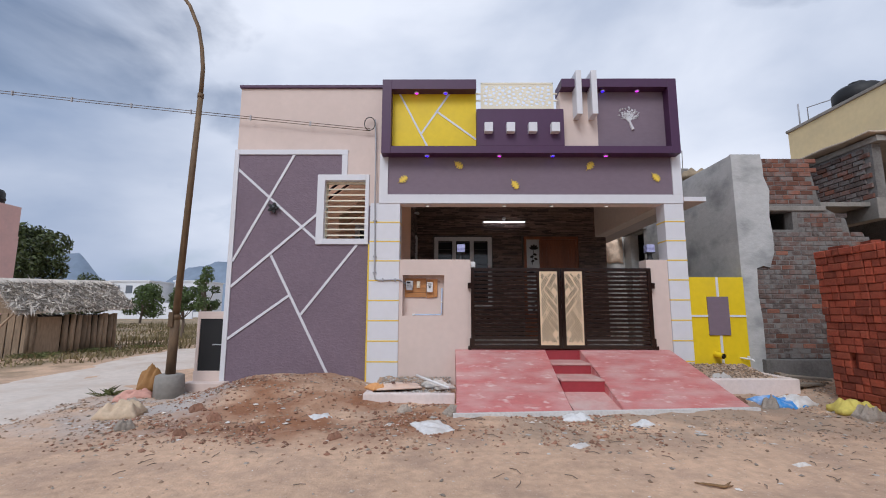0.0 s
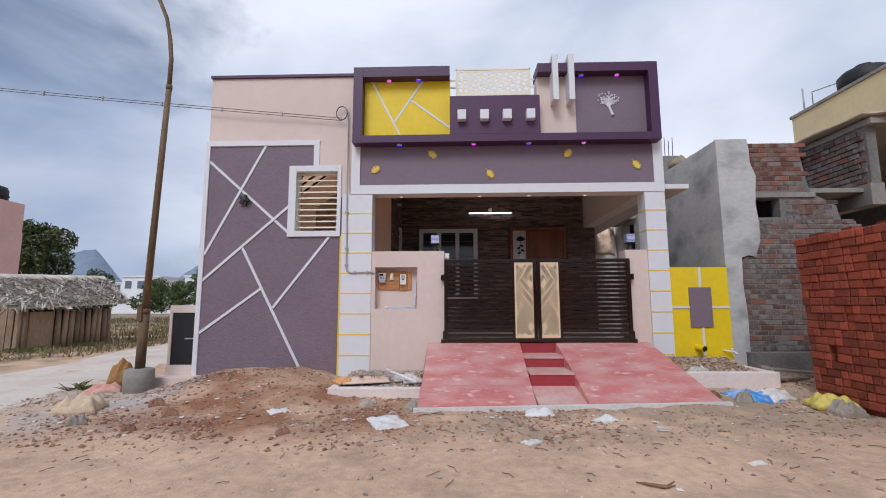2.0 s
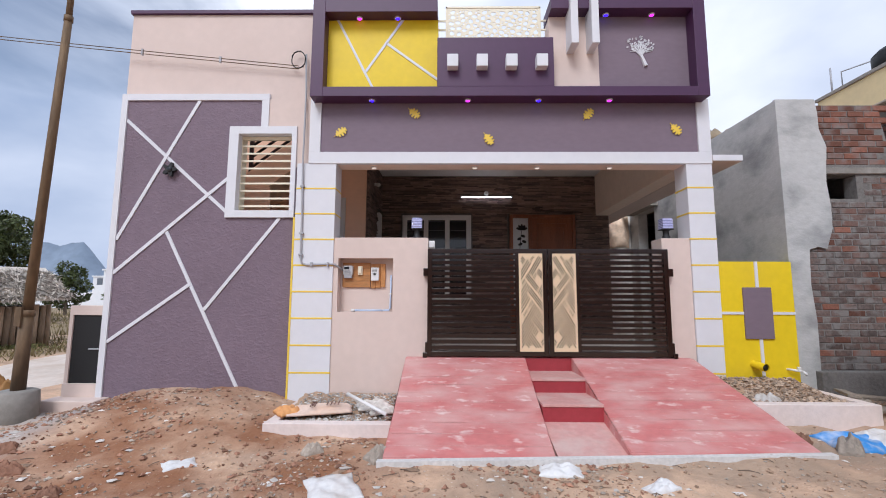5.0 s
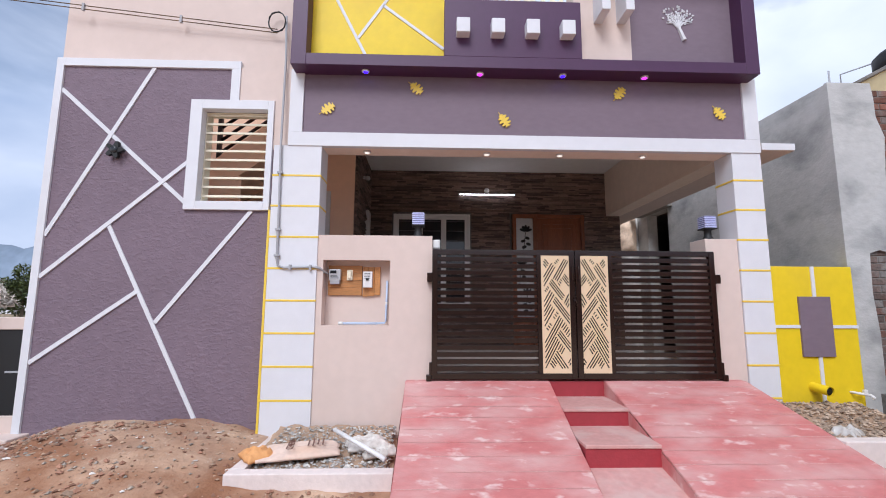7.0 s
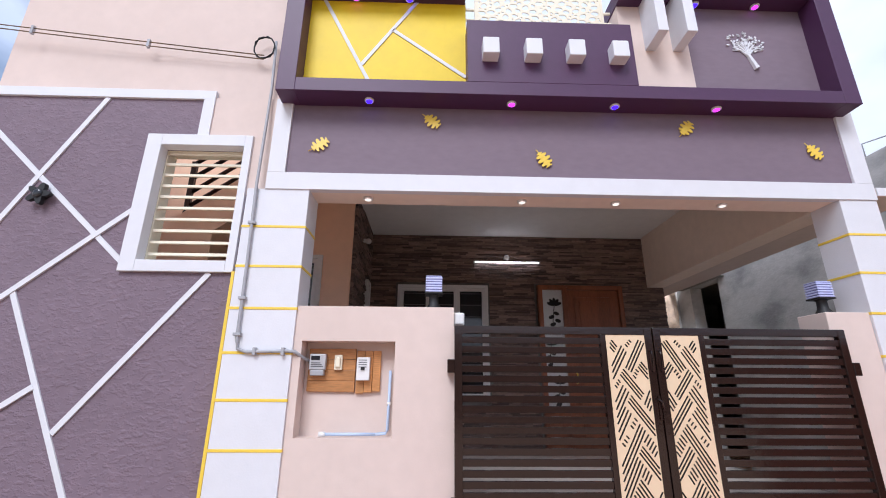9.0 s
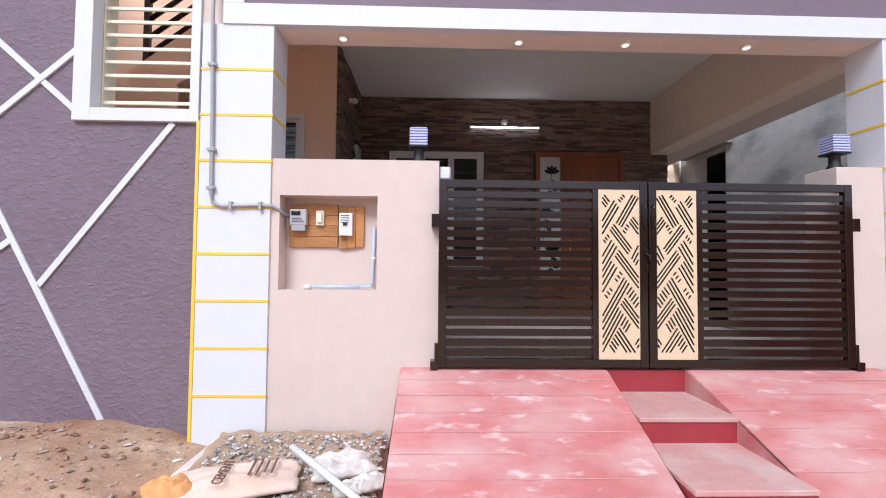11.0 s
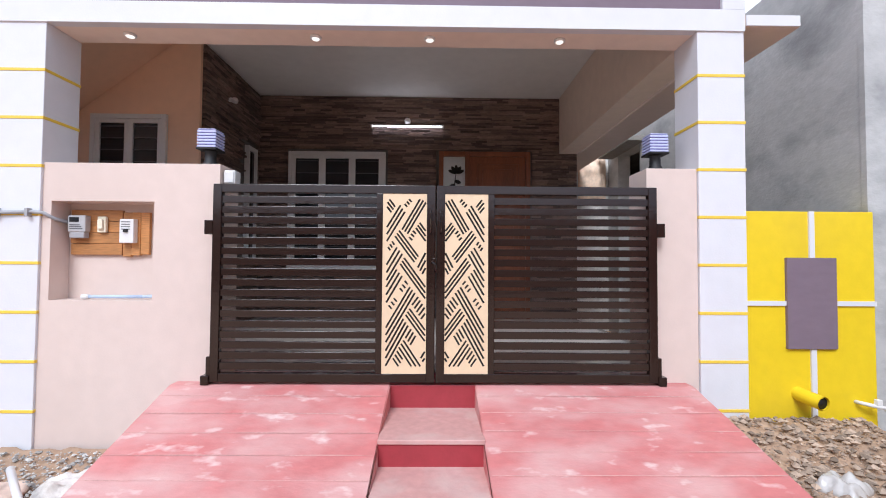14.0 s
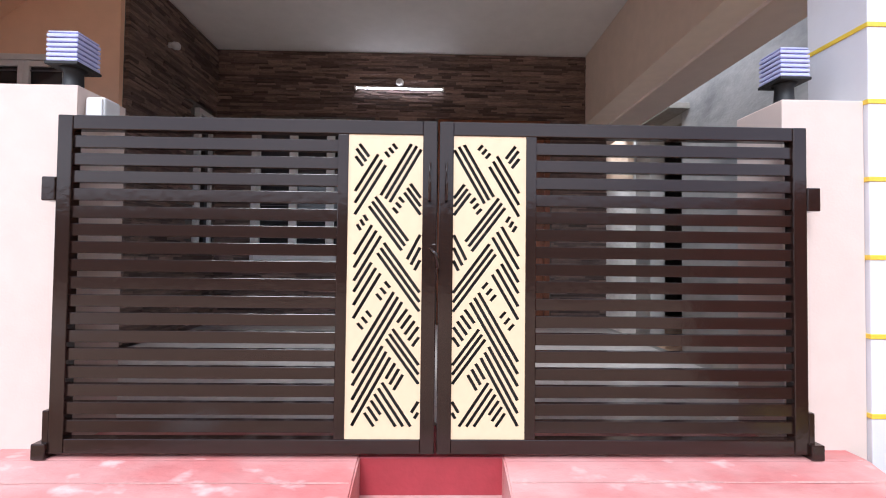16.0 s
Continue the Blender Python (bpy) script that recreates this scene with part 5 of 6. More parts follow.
def build_brick_stack():
    s = thing("brick_stack", (6.2, 5.0, 0.2), "stack of new red bricks beside the plot", "brick stack")
    rng = random.Random(5)
    x0, x1, y0, y1 = 5.27, 7.0, 3.9, 6.2
    base, h, rows = 0.16, 0.0985, 21
    box("core", x0 + 0.1, x1, y0 + 0.1, y1, 0.0, base + rows * h - 0.02, BRICK_NEW, s)
    for j in range(rows):
        z = base + j * h + h / 2
        lean = 0.005 * (rows - j) - 0.05 + rng.uniform(-0.008, 0.008)
        y, k = y1, 0
        while y > y0 + 0.1:
            w = 0.105 if (k + 2 * j) % 5 in (1, 2, 4) else 0.205
            if not (j in (5, 6) and k == 2):
                piece("brick", (w - 0.005, 0.11, h - 0.004), pose(x0 + 0.055 + lean + rng.uniform(-0.01, 0.012), y - w / 2, z, rng.uniform(-1.2, 1.2), rng.uniform(-1.2, 1.2), -90 + rng.uniform(-2.5, 2.5)), BRICK_NEW, s)
            y -= w
            k += 1
    for i in range(10):
        piece("brick", (0.222, 0.11, 0.07), pose(x0 + 0.2 + 0.3 * (i % 2), y1 - 0.15 - i * 0.235, base + rows * h + 0.03, 0, 0, rng.uniform(60, 110)), BRICK_NEW, s)


# ---- left background ----


def leaf_cloud(name, centres, n, size, material, parent, seed):
    """Many small leaves spread over clumps."""
    rng = np.random.default_rng(seed)
    verts, faces = [], []
    for c, r in centres:
        k = max(8, int(n * (r ** 2) / sum(q ** 2 for _, q in centres)))
        d = rng.normal(size=(k, 3))
        d /= np.linalg.norm(d, axis=1)[:, None]
        p = np.array(c) + d * r * (0.55 + 0.5 * rng.random((k, 1))) * np.array((1, 1, 0.8))
        for q in p:
            a = rng.normal(size=3)
            a /= np.linalg.norm(a)
            b = np.cross(a, rng.normal(size=3))
            b /= np.linalg.norm(b)
            s = size * (0.6 + 0.8 * rng.random())
            i = len(verts)
            verts += [tuple(q - a * s), tuple(q + b * s * 0.45), tuple(q + a * s), tuple(q - b * s * 0.45)]
            faces.append((i, i + 1, i + 2, i + 3))
    me = bpy.data.meshes.new(name)
    me.from_pydata(verts, [], faces)
    me.materials.append(material)
    ob = new(name, me)
    ob.parent = parent
    ob.matrix_parent_inverse = origin_of(parent).inverted()
    return ob


LEAF = mat("green_leaves", (0.085, 0.125, 0.035), 0.6, 0.3, 3, 0, rand=0.45)
LEAF_DARK = mat("dark_green_leaves", (0.06, 0.078, 0.02), 0.6, 0.3, 3, 0, rand=0.5)
BARK = mat("grey_bark", (0.16, 0.12, 0.09), 0.9, 0.3, 6, 0.5, 30)


def build_tree(name, at, height, radius, leaves, size, material, label, seed, trunk=0.35):
    t = thing(name, at, label, "tree")
    rng = random.Random(seed)
    base = Vector(at)
    top = base + Vector((rng.uniform(-0.2, 0.2), 0, height * 0.55))
    bm = bmesh.new()
    add_tube(bm, [base - Vector((0, 0, 0.2)), base.lerp(top, 0.5) + Vector((0.05, 0, 0)), top], [height * 0.03, height * 0.024, height * 0.015], 8)
    cl = []
    for k in range(16):
        a = rng.uniform(0, 2 * math.pi)
        f = rng.uniform(trunk, 1.0)
        spread_r = radius * (1 - 0.55 * abs(f - 0.55) / 0.45 * 0.8) * rng.uniform(0.45, 0.85)
        c = base + Vector((math.cos(a) * spread_r, math.sin(a) * spread_r, height * f * 0.93))
        add_tube(bm, [base.lerp(top, min(1, f)), c], [height * 0.01, height * 0.003], 5)
        cl.append((c, radius * rng.uniform(0.26, 0.44)))
    part("trunk", bm, BARK, t)
    leaf_cloud("crown", cl, leaves, size, material, t, seed)
    return t


def build_hut():
    h = thing("thatched_hut", (-12.3, 13.6, 0.1), "small plank hut with a grey thatched roof", "hut")
    PLANK = mat("weathered_planks", (0.3, 0.22, 0.15), 0.9, 0.3, 4, 0.4, 30, rand=0.3, stretch=(1, 1, 0.2))
    THATCH = mat("grey_thatch", (0.52, 0.47, 0.41), 0.95, 0.3, 8, 0.4, 40, rand=0.5)
    a, b, c, d = Vector((-13.35, 12.15, 0)), Vector((-11.75, 12.45, 0)), Vector((-11.25, 15.1, 0)), Vector((-12.85, 15.4, 0))
    zb, ze, zr = 0.05, 1.3, 2.22
    rng = random.Random(3)
    # near-black block paints the shade inside the hut behind the planks
    box("core", -0.68, 0.68, -1.3, 1.3, 0, 1.2, PAINTED_SHADE, h, m=Matrix.Translation((-12.25, 14.0, 0.06)) @ pose(0, 0, 0, 0, 0, -11))
    def planks(p, q, n, skip=()):
        for i in range(n):
            if i in skip:
                continue
            u, v = p.lerp(q, (i + 0.06) / n), p.lerp(q, (i + 0.9) / n)
            e = (q - p).normalized()
            o = Vector((e.y, -e.x, 0)) * rng.uniform(0.0, 0.03)
            z0 = ze - rng.uniform(0, 0.06)
            if n > 10:
                m = u.lerp(v, 0.5) + o
                lean = Vector((rng.uniform(-0.03, 0.03), rng.uniform(-0.05, 0.05), 0))
                tube("log", [m + Vector((0, 0, zb)), m + lean * 0.5 + Vector((0, 0, 0.65)), m + lean + Vector((0, 0, z0))], [0.085, 0.08, rng.uniform(0.06, 0.08)], PLANK, h, 8)
                continue
            prism("plank", [u + o + Vector((0, 0, zb)), v + o + Vector((0, 0, zb)), v + o + Vector((rng.uniform(-0.02, 0.02), 0, z0)), u + o + Vector((rng.uniform(-0.02, 0.02), 0, z0))], -Vector((e.y, -e.x, 0)) * 0.03, PLANK, h)
    planks(a, b, 9)
    planks(b, c, 15, (1, 2, 3, 4))
    prism("door_sheet", [b.lerp(c, 0.08) + Vector((-0.02, 0, zb)), b.lerp(c, 0.33) + Vector((-0.02, 0, zb)), b.lerp(c, 0.33) + Vector((-0.02, 0, ze - 0.1)), b.lerp(c, 0.08) + Vector((-0.02, 0, ze - 0.1))], (-0.04, 0, 0), PLANK, h, "brown plank door")
    for k in range(6):
        f = k / 6
        w = 1 - f
        m = (a + b) / 2
        p, q = m.lerp(a, w), m.lerp(b, w)
        z = ze + (zr - ze) * f
        prism("gable_plank", [p + Vector((0, 0, z)), q + Vector((0, 0, z)), q.lerp(m, 0.15) + Vector((0, 0, z + 0.16)), p.lerp(m, 0.15) + Vector((0, 0, z + 0.16))], (0, 0.03, 0), PLANK, h)
    tube("brace", [(-13.5, 11.95, 1.35), (-12.75, 11.8, 0.1)], 0.03, PLANK, h, 6)
    tube("brace", [(-11.85, 12.1, 1.35), (-12.75, 11.8, 0.1)], 0.03, PLANK, h, 6)
    tube("post", [b + Vector((0, -0.03, 0)), b + Vector((0, -0.03, 1.4))], 0.05, PLANK, h, 8)
    # roof: two sloping slabs under a coat of thatch strips
    ax = (c - b).normalized()
    sd = Vector((ax.y, -ax.x, 0))
    r0, r1 = (a + b) / 2 - ax * 0.35 + Vector((0, 0, zr)), (c + d) / 2 + ax * 0.3 + Vector((0, 0, zr + 0.15))
    for sgn in (1, -1):
        e0, e1 = r0 + sd * sgn * 1.12 + Vector((0, 0, -0.95)), r1 + sd * sgn * 1.12 + Vector((0, 0, -0.93))
        prism("roof_slab", [r0, r1, e1, e0], (0, 0, 0.06), THATCH, h)
    verts, faces = [], []
    for k in range(3400):
        u, v = rng.random(), 0.2 + 0.8 * rng.random()
        sgn = 1 if rng.random() < 0.8 else -1
        e0, e1 = r0 + sd * sgn * 1.16 + Vector((0, 0, -0.98)), r1 + sd * sgn * 1.16 + Vector((0, 0, -0.95))
        p = r0.lerp(r1, u).lerp(e0.lerp(e1, u), v) + Vector((0, 0, 0.07 + 0.05 * rng.random()))
        dn = (e0 - r0).normalized()
        t = (dn * rng.uniform(-0.1, 1) + ax * rng.uniform(-0.8, 0.8) + Vector((0, 0, rng.uniform(-0.05, 0.06)))).normalized()
        ln, w = rng.uniform(0.14, 0.36), rng.uniform(0.014, 0.032)
        s = t.cross(Vector((0.3, 0.2, 1))).normalized() * w
        i = len(verts)
        bow = Vector((0, 0, rng.uniform(0, 0.025)))
        verts += [p - t * ln, p + s + bow, p + t * ln, p - s + bow]
        faces.append((i, i + 1, i + 2, i + 3))
    me = bpy.data.meshes.new("thatch")
    me.from_pydata([tuple(v) for v in verts], [], faces)
    me.materials.append(THATCH)
    ob = tagged(new("thatch", me), "dry grey thatch strips", kind="stuff")
    ob.parent = h
    ob.matrix_parent_inverse = origin_of(h).inverted()


build_hut()


def build_pink_house():
    h = thing("pink_house", (-26, 24, 0.1), "pink painted house with a stair room and black roof tank", "house")
    PINK = mat("pink_wall_paint", (0.68, 0.42, 0.38), 0.8, 0.06, 1, 0.1, 20, dirt=(0.5, 0.34, 0.31), dirt_amount=0.3)
    box("wall", -36.0, -22.5, 21.2, 23.2, 0.0, 5.3, PINK, h)
    box("parapet", -36.05, -22.45, 21.14, 21.3, 5.3, 5.42, PINK, h, 0.02)
    box("stair_room", -24.5, -22.5, 21.22, 23.15, 5.3, 6.9, PINK, h, 0.01)
    box("roof_door", -23.6, -23.05, 21.16, 21.22, 5.42, 6.5, mat("maroon_door", (0.14, 0.03, 0.025), 0.5, 0.1, 3, 0), h, 0.01, "dark maroon door")
    w = box("window", -26.0, -24.75, 21.14, 21.2, 1.9, 3.3, DARK_GLASS, h, 0.0, "dark window")
    box("window_frame", -26.06, -26.0, 21.1, 21.2, 1.84, 3.36, PINK, w)
    box("window_frame", -24.75, -24.69, 21.1, 21.2, 1.84, 3.36, PINK, w)
    box("sunshade", -26.4, -24.2, 20.6, 21.2, 3.42, 3.52, PINK, h, 0.02)
    box("boundary_wall", -30.0, -21.5, 19.6, 19.8, 0.0, 1.3, WHITEWASH, h, 0.01, "grey block boundary wall")
    t = thing("water_tank", (-23.3, 22.2, 6.9), "black plastic roof water tank", "tank")
    tube("body", [(-23.3, 22.2, 6.88), (-23.3, 22.2, 7.5), (-23.3, 22.2, 7.65), (-23.3, 22.2, 7.72)], [0.58, 0.58, 0.5, 0.3], BLACK, t, 20)
    tube("rib", [(-23.3, 22.2, 7.15), (-23.3, 22.2, 7.22)], 0.61, BLACK, t, 20)
    for ob in (h, t):
        ob.location.x -= 0.5


build_pink_house()
build_tree("tree", (-26.9, 28.0, 0.1), 6.9, 3.1, 15000, 0.12, LEAF_DARK, "dense dark green tree behind the pink house", 11, 0.15)
build_tree("small_tree", (-11.9, 20.0, 0.1), 2.6, 0.75, 3200, 0.06, LEAF, "small green tree with a thin bare trunk", 12, 0.55)
build_tree("small_tree", (-10.6, 19.5, 0.1), 3.3, 0.7, 2400, 0.06, LEAF, "small dark green tree with a thin trunk", 13, 0.4)
build_tree("small_tree", (-32.5, 40.0, 0.1), 4.4, 2.2, 3500, 0.15, LEAF_DARK, "round green tree in the field", 14, 0.2)
build_tree("small_tree", (-31.0, 45.0, 0.1), 4.0, 2.2, 3000, 0.15, LEAF, "round green tree in the field", 15, 0.2)


def build_scrub():
    """Dry scrub over the field on the far side of the side road."""
    rng = random.Random(21)
    verts, faces = [], []
    for k in range(16000):
        y = rng.uniform(9.5, 40)
        x = -8.9 - rng.random() ** 1.2 * (6 + y * 0.6) if rng.random() < 0.75 else rng.uniform(-16, -9.2)
        if -13.6 < x < -10.9 and 11.9 < y < 16:
            continue
        if noise.noise((x * 0.35, y * 0.35, 7.0)) < -0.05:
            continue
        h = rng.uniform(0.06, 0.2) * (1 + y * 0.03) * (1.6 if noise.noise((x * 0.2, y * 0.2, 3.0)) > 0.2 else 0.8)
        z = ground_z(x, y)
        a = rng.uniform(0, math.pi)
        dx, dy = math.cos(a) * 0.014 * (1 + y * 0.04), math.sin(a) * 0.014 * (1 + y * 0.04)
        lx, ly = rng.uniform(-0.14, 0.14), rng.uniform(-0.14, 0.14)
        i = len(verts)
        verts += [(x - dx, y - dy, z), (x + dx, y + dy, z), (x + lx, y + ly, z + h)]
        faces.append((i, i + 1, i + 2))
    me = bpy.data.meshes.new("scrub")
    me.from_pydata(verts, [], faces)
    me.materials.append(mat("dry_grass", (0.19, 0.15, 0.07), 0.9, 0.3, 2, 0, rand=0.4))
    tagged(new("dry_grass", me), "dry brown scrub and grass on the field", "grass", kind="stuff")


build_scrub()


def build_weeds():
    """Low green weeds beside the hut and the lamp pole, as tufts of narrow blades."""
    rng = random.Random(22)
    verts, faces = [], []
    spots = [(-15.2, 12.6, 0.8, 60), (-14.4, 12.3, 0.5, 40), (-11.3, 12.3, 0.5, 30), (-10.9, 14.0, 0.6, 40), (-10.6, 15.6, 0.6, 40), (-5.45, 7.3, 0.25, 5)]
    for sx, sy, spread_r, tufts in spots:
        for _ in range(tufts):
            x, y = sx + rng.gauss(0, spread_r * 0.5), sy + rng.gauss(0, spread_r * 0.4)
            z = ground_z(x, y)
            for _ in range(14):
                a, h = rng.uniform(0, 2 * math.pi), rng.uniform(0.06, 0.22) * (1.6 if sx < -14 else 0.6)
                dx, dy = math.cos(a) * 0.008, math.sin(a) * 0.008
                lx, ly = rng.gauss(0, 0.07), rng.gauss(0, 0.07)
                i = len(verts)
                verts += [(x - dx, y - dy, z - 0.01), (x + dx, y + dy, z - 0.01), (x + lx + dx, y + ly + dy, z + h * 0.7), (x + lx * 1.8, y + ly * 1.8, z + h)]
                faces.append((i, i + 1, i + 2, i + 3))
    me = bpy.data.meshes.new("weeds")
    me.from_pydata(verts, [], faces)
    me.materials.append(mat("green_weeds", (0.13, 0.14, 0.045), 0.8, 0.3, 2, 0, rand=0.4))
    tagged(new("weeds", me), "low green weeds on the verge and beside the hut", "weeds", kind="stuff")


build_weeds()


def build_distance():
    FARWALL = mat("white_far_house", (0.75, 0.76, 0.78), 0.8, 0.04, 0.5, 0)
    FARWIN = mat("dark_far_window", (0.12, 0.14, 0.17), 0.4, 0.05, 1, 0)
    for x0, x1, y, z, lab in ((-61, -54, 80, 6.6, "white two storey house far across the field"), (-53, -47.5, 86, 7.0, "low cream house far across the field"), (-75, -66, 95, 6.2, "white house far across the field")):
        h = thing("far_house", ((x0 + x1) / 2, y, 0), lab, "house")
        box("wall", x0, x1, y, y + 8, 0, z, FARWALL, h)
        box("roof", x0 - 0.2, x1 + 0.2, y - 0.2, y + 8.2, z, z + 0.25, FARWALL, h)
        for s in range(2):
            for k in range(3):
                cx = x0 + (x1 - x0) * (k + 0.5) / 3
                box("window", cx - 0.6, cx + 0.6, y - 0.06, y, 1.2 + s * 3.3, 2.6 + s * 3.3, FARWIN, h)
    w = box("compound_wall", -64, -40, 70, 70.3, 0, 2.6, FARWALL)
    tagged(w, "long pale compound wall across the field", "wall")
    # blue-grey base colour paints the distance haze onto the hills
    HILL = mat("haze_painted_hill", (0.2, 0.25, 0.32), 1.0, 0.15, 0.01, 0)
    for name, x0, x1, y, prof, lab in (("hill", -1500, -560, 1150, 0, "hazy blue flat-topped hill on the horizon"), ("hill", -800, -250, 1100, 1, "low hazy hill on the horizon")):
        bm = bmesh.new()
        n = 60
        rows = []
        for i in range(n + 1):
            f = i / n
            x = x0 + (x1 - x0) * f
            if prof == 0:
                hgt = 152 * smooth01(0.0, 0.1, f) * (1 - 0.55 * smooth01(0.56, 0.64, f)) * (1 - smooth01(0.62, 1.0, f))
            else:
                hgt = 125 * math.sin(math.pi * f) ** 0.8
            hgt *= 1 + 0.14 * noise.noise((f * 9, prof, 0.0)) + 0.05 * noise.noise((f * 31, prof, 0.0))
            rows.append([bm.verts.new((x, y - 120, -2)), bm.verts.new((x, y - 50, hgt * 0.55)), bm.verts.new((x, y, max(hgt, 0.5))), bm.verts.new((x, y + 150, -2))])
        for a, b in zip(rows, rows[1:]):
            for k in range(3):
                bm.faces.new((a[k], b[k], b[k + 1], a[k + 1]))
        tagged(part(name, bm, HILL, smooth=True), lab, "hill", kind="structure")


build_distance()

# ---- rubble and litter ----


def scatter(name, n, area, size, material, label, seed, flat=0.6, lift=0.3, dens=None, level=None):
    rng = random.Random(seed)
    verts, faces = [], []
    made = 0
    while made < n:
        x, y = rng.uniform(area[0], area[1]), rng.uniform(area[2], area[3])
        if dens and rng.random() > dens(x, y):
            continue
        if -1.3 < x < 5.2 and y > (5.86 if 0 < x < 4.1 else 6.55) and not level:
            continue
        made += 1
        s = size[0] + (size[1] - size[0]) * rng.random() ** 3
        z = (level(x, y) if level else ground_z(x, y)) + s * flat * lift
        a = rng.uniform(0, math.pi)
        c, q = math.cos(a), math.sin(a)
        i = len(verts)
        k1 = rng.uniform(0.5, 1.0)
        base = [(1, 0.1, 0), (0.2, k1, 0.15), (-0.9, 0.25, -0.1), (-0.35, -k1, 0.1), (0.1, 0.05, 1), (0, 0, -1)]
        for bx, by, bz in base:
            bx, by, bz = bx * s * rng.uniform(0.7, 1.2), by * s * rng.uniform(0.7, 1.2), bz * s * flat * rng.uniform(0.6, 1.1)
            verts.append((x + bx * c - by * q, y + bx * q + by * c, z + bz))
        for f in ((0, 1, 4), (1, 2, 4), (2, 3, 4), (3, 0, 4), (1, 0, 5), (2, 1, 5), (3, 2, 5), (0, 3, 5)):
            faces.append(tuple(i + v for v in f))
    me = bpy.data.meshes.new(name)
    me.from_pydata(verts, [], faces)
    me.materials.append(material)
    return tagged(new(name, me), label, "rubble", kind="stuff")


def strewn(x, y):
    d = smooth01(4.0, 5.6, y) * (0.35 + 0.65 * (noise.noise((x * 0.9, y * 0.9, 1.0)) > -0.05))
    return max(d, 0.05)


def build_litter():
    STONE_G = mat("grey_stone_chips", (0.34, 0.29, 0.24), 0.9, 0.2, 8, 0.3, 50, rand=0.4)
    STONE_R = mat("red_brick_chips", (0.3, 0.155, 0.1), 0.9, 0.2, 8, 0.3, 50, rand=0.4)
    STONE_B = mat("brown_clods", (0.35, 0.235, 0.16), 0.95, 0.2, 8, 0.3, 50, rand=0.35)
    PALE = mat("pale_scraps", (0.6, 0.55, 0.5), 0.85, 0.1, 8, 0.1, 50, rand=0.25)
    scatter("grey_gravel", 3200, (-7, 7, 3.4, 7.7), (0.005, 0.032), STONE_G, "grey stone chips strewn over the ground", 31, dens=strewn)
    scatter("brick_chips", 2600, (-4.2, 2.5, 4.4, 7.75), (0.006, 0.042), STONE_R, "broken red brick chips over the mound", 32, dens=strewn)
    scatter("soil_clods", 9000, (-7, 7.5, 3.0, 7.75), (0.005, 0.03), STONE_B, "brown clods of earth over the ground", 33, dens=strewn)
    scatter("paper_scraps", 600, (-5, 6.5, 3.4, 7.6), (0.006, 0.04), PALE, "pale scraps of plaster and paper litter", 34, flat=0.25, dens=strewn)
    scatter("planter_rubble", 1500, (4.0, 5.05, 6.78, 7.7), (0.006, 0.04), mat("tan_rubble", (0.36, 0.27, 0.2), 0.95, 0.2, 8, 0.3, 50, rand=0.5), "rubble on the soil of the planter bed", 35, level=lambda x, y: 0.37 + 0.12 * smooth01(6.9, 7.7, y))
    scatter("planter_chips", 2200, (-1.1, 0.05, 6.78, 7.65), (0.004, 0.026), mat("pale_chips", (0.42, 0.4, 0.37), 0.95, 0.2, 8, 0.3, 50, rand=0.5), "stone chips on the soil of the planter bed", 36, level=lambda x, y: 0.15 + 0.12 * smooth01(6.9, 7.7, y))
    scatter("flat_shards", 80, (-4.3, 2.6, 4.9, 7.4), (0.025, 0.08), STONE_B, "flat broken brick and tile shards over the mound", 37, flat=0.28, dens=strewn)
    scatter("plaster_shards", 110, (-5.2, 4.6, 4.6, 7.3), (0.02, 0.08), PALE, "pale flat plaster shards on the ground", 38, flat=0.25, dens=strewn)
    # twigs
    rng = random.Random(8)
    bm = bmesh.new()
    for _ in range(130):
        x, y = rng.uniform(-3, 6), rng.uniform(3.6, 5.9)
        a, l = rng.uniform(0, math.pi), rng.uniform(0.02, 0.08)
        d = Vector((math.cos(a) * l, math.sin(a) * l, 0))
        p = Vector((x, y, ground_z(x, y) + 0.008))
        add_tube(bm, [p - d, p + Vector((d.y * 0.2, -d.x * 0.2, 0.008)), p + d], 0.0035, 4)
    tagged(part("twigs", bm, BARK), "thin dry twigs strewn on the ground", "twigs", kind="stuff")

    # larger single things
    def at(x, y, dz=0.0):
        return (x, y, ground_z(x, y) + dz)

    WHITE_BAG = mat("white_plastic_bag", (0.7, 0.69, 0.68), 0.4, 0.1, 5, 0.2, 30, dirt=(0.45, 0.36, 0.28), dirt_amount=0.4, dirt_scale=4)
    crumpled("plastic_bag", at(-0.2, 5.42), 0.38, 0.5, 0.05, WHITE_BAG, "flattened white plastic sack on the ground", "bag", 24)
    crumpled("plastic_bag", at(1.62, 5.72), 0.34, 0.2, 0.06, WHITE_BAG, "small torn white plastic bag by the ramp", "bag", -10)
    crumpled("plastic_scrap", at(2.3, 5.4), 0.26, 0.14, 0.05, WHITE_BAG, "small scrap of white plastic on the ground", "litter", 20)
    crumpled("plastic_scrap", at(1.35, 4.7), 0.2, 0.12, 0.03, WHITE_BAG, "small scrap of white plastic on the ground", "litter", 40)
    crumpled("plastic_scrap", at(-1.65, 5.85), 0.26, 0.18, 0.03, WHITE_BAG, "pale torn paper scrap on red earth", "litter", 40)
    crumpled("plastic_scrap", at(3.15, 4.1), 0.15, 0.06, 0.02, PALE, "pale scrap of wood lying on sand", "litter", 15)
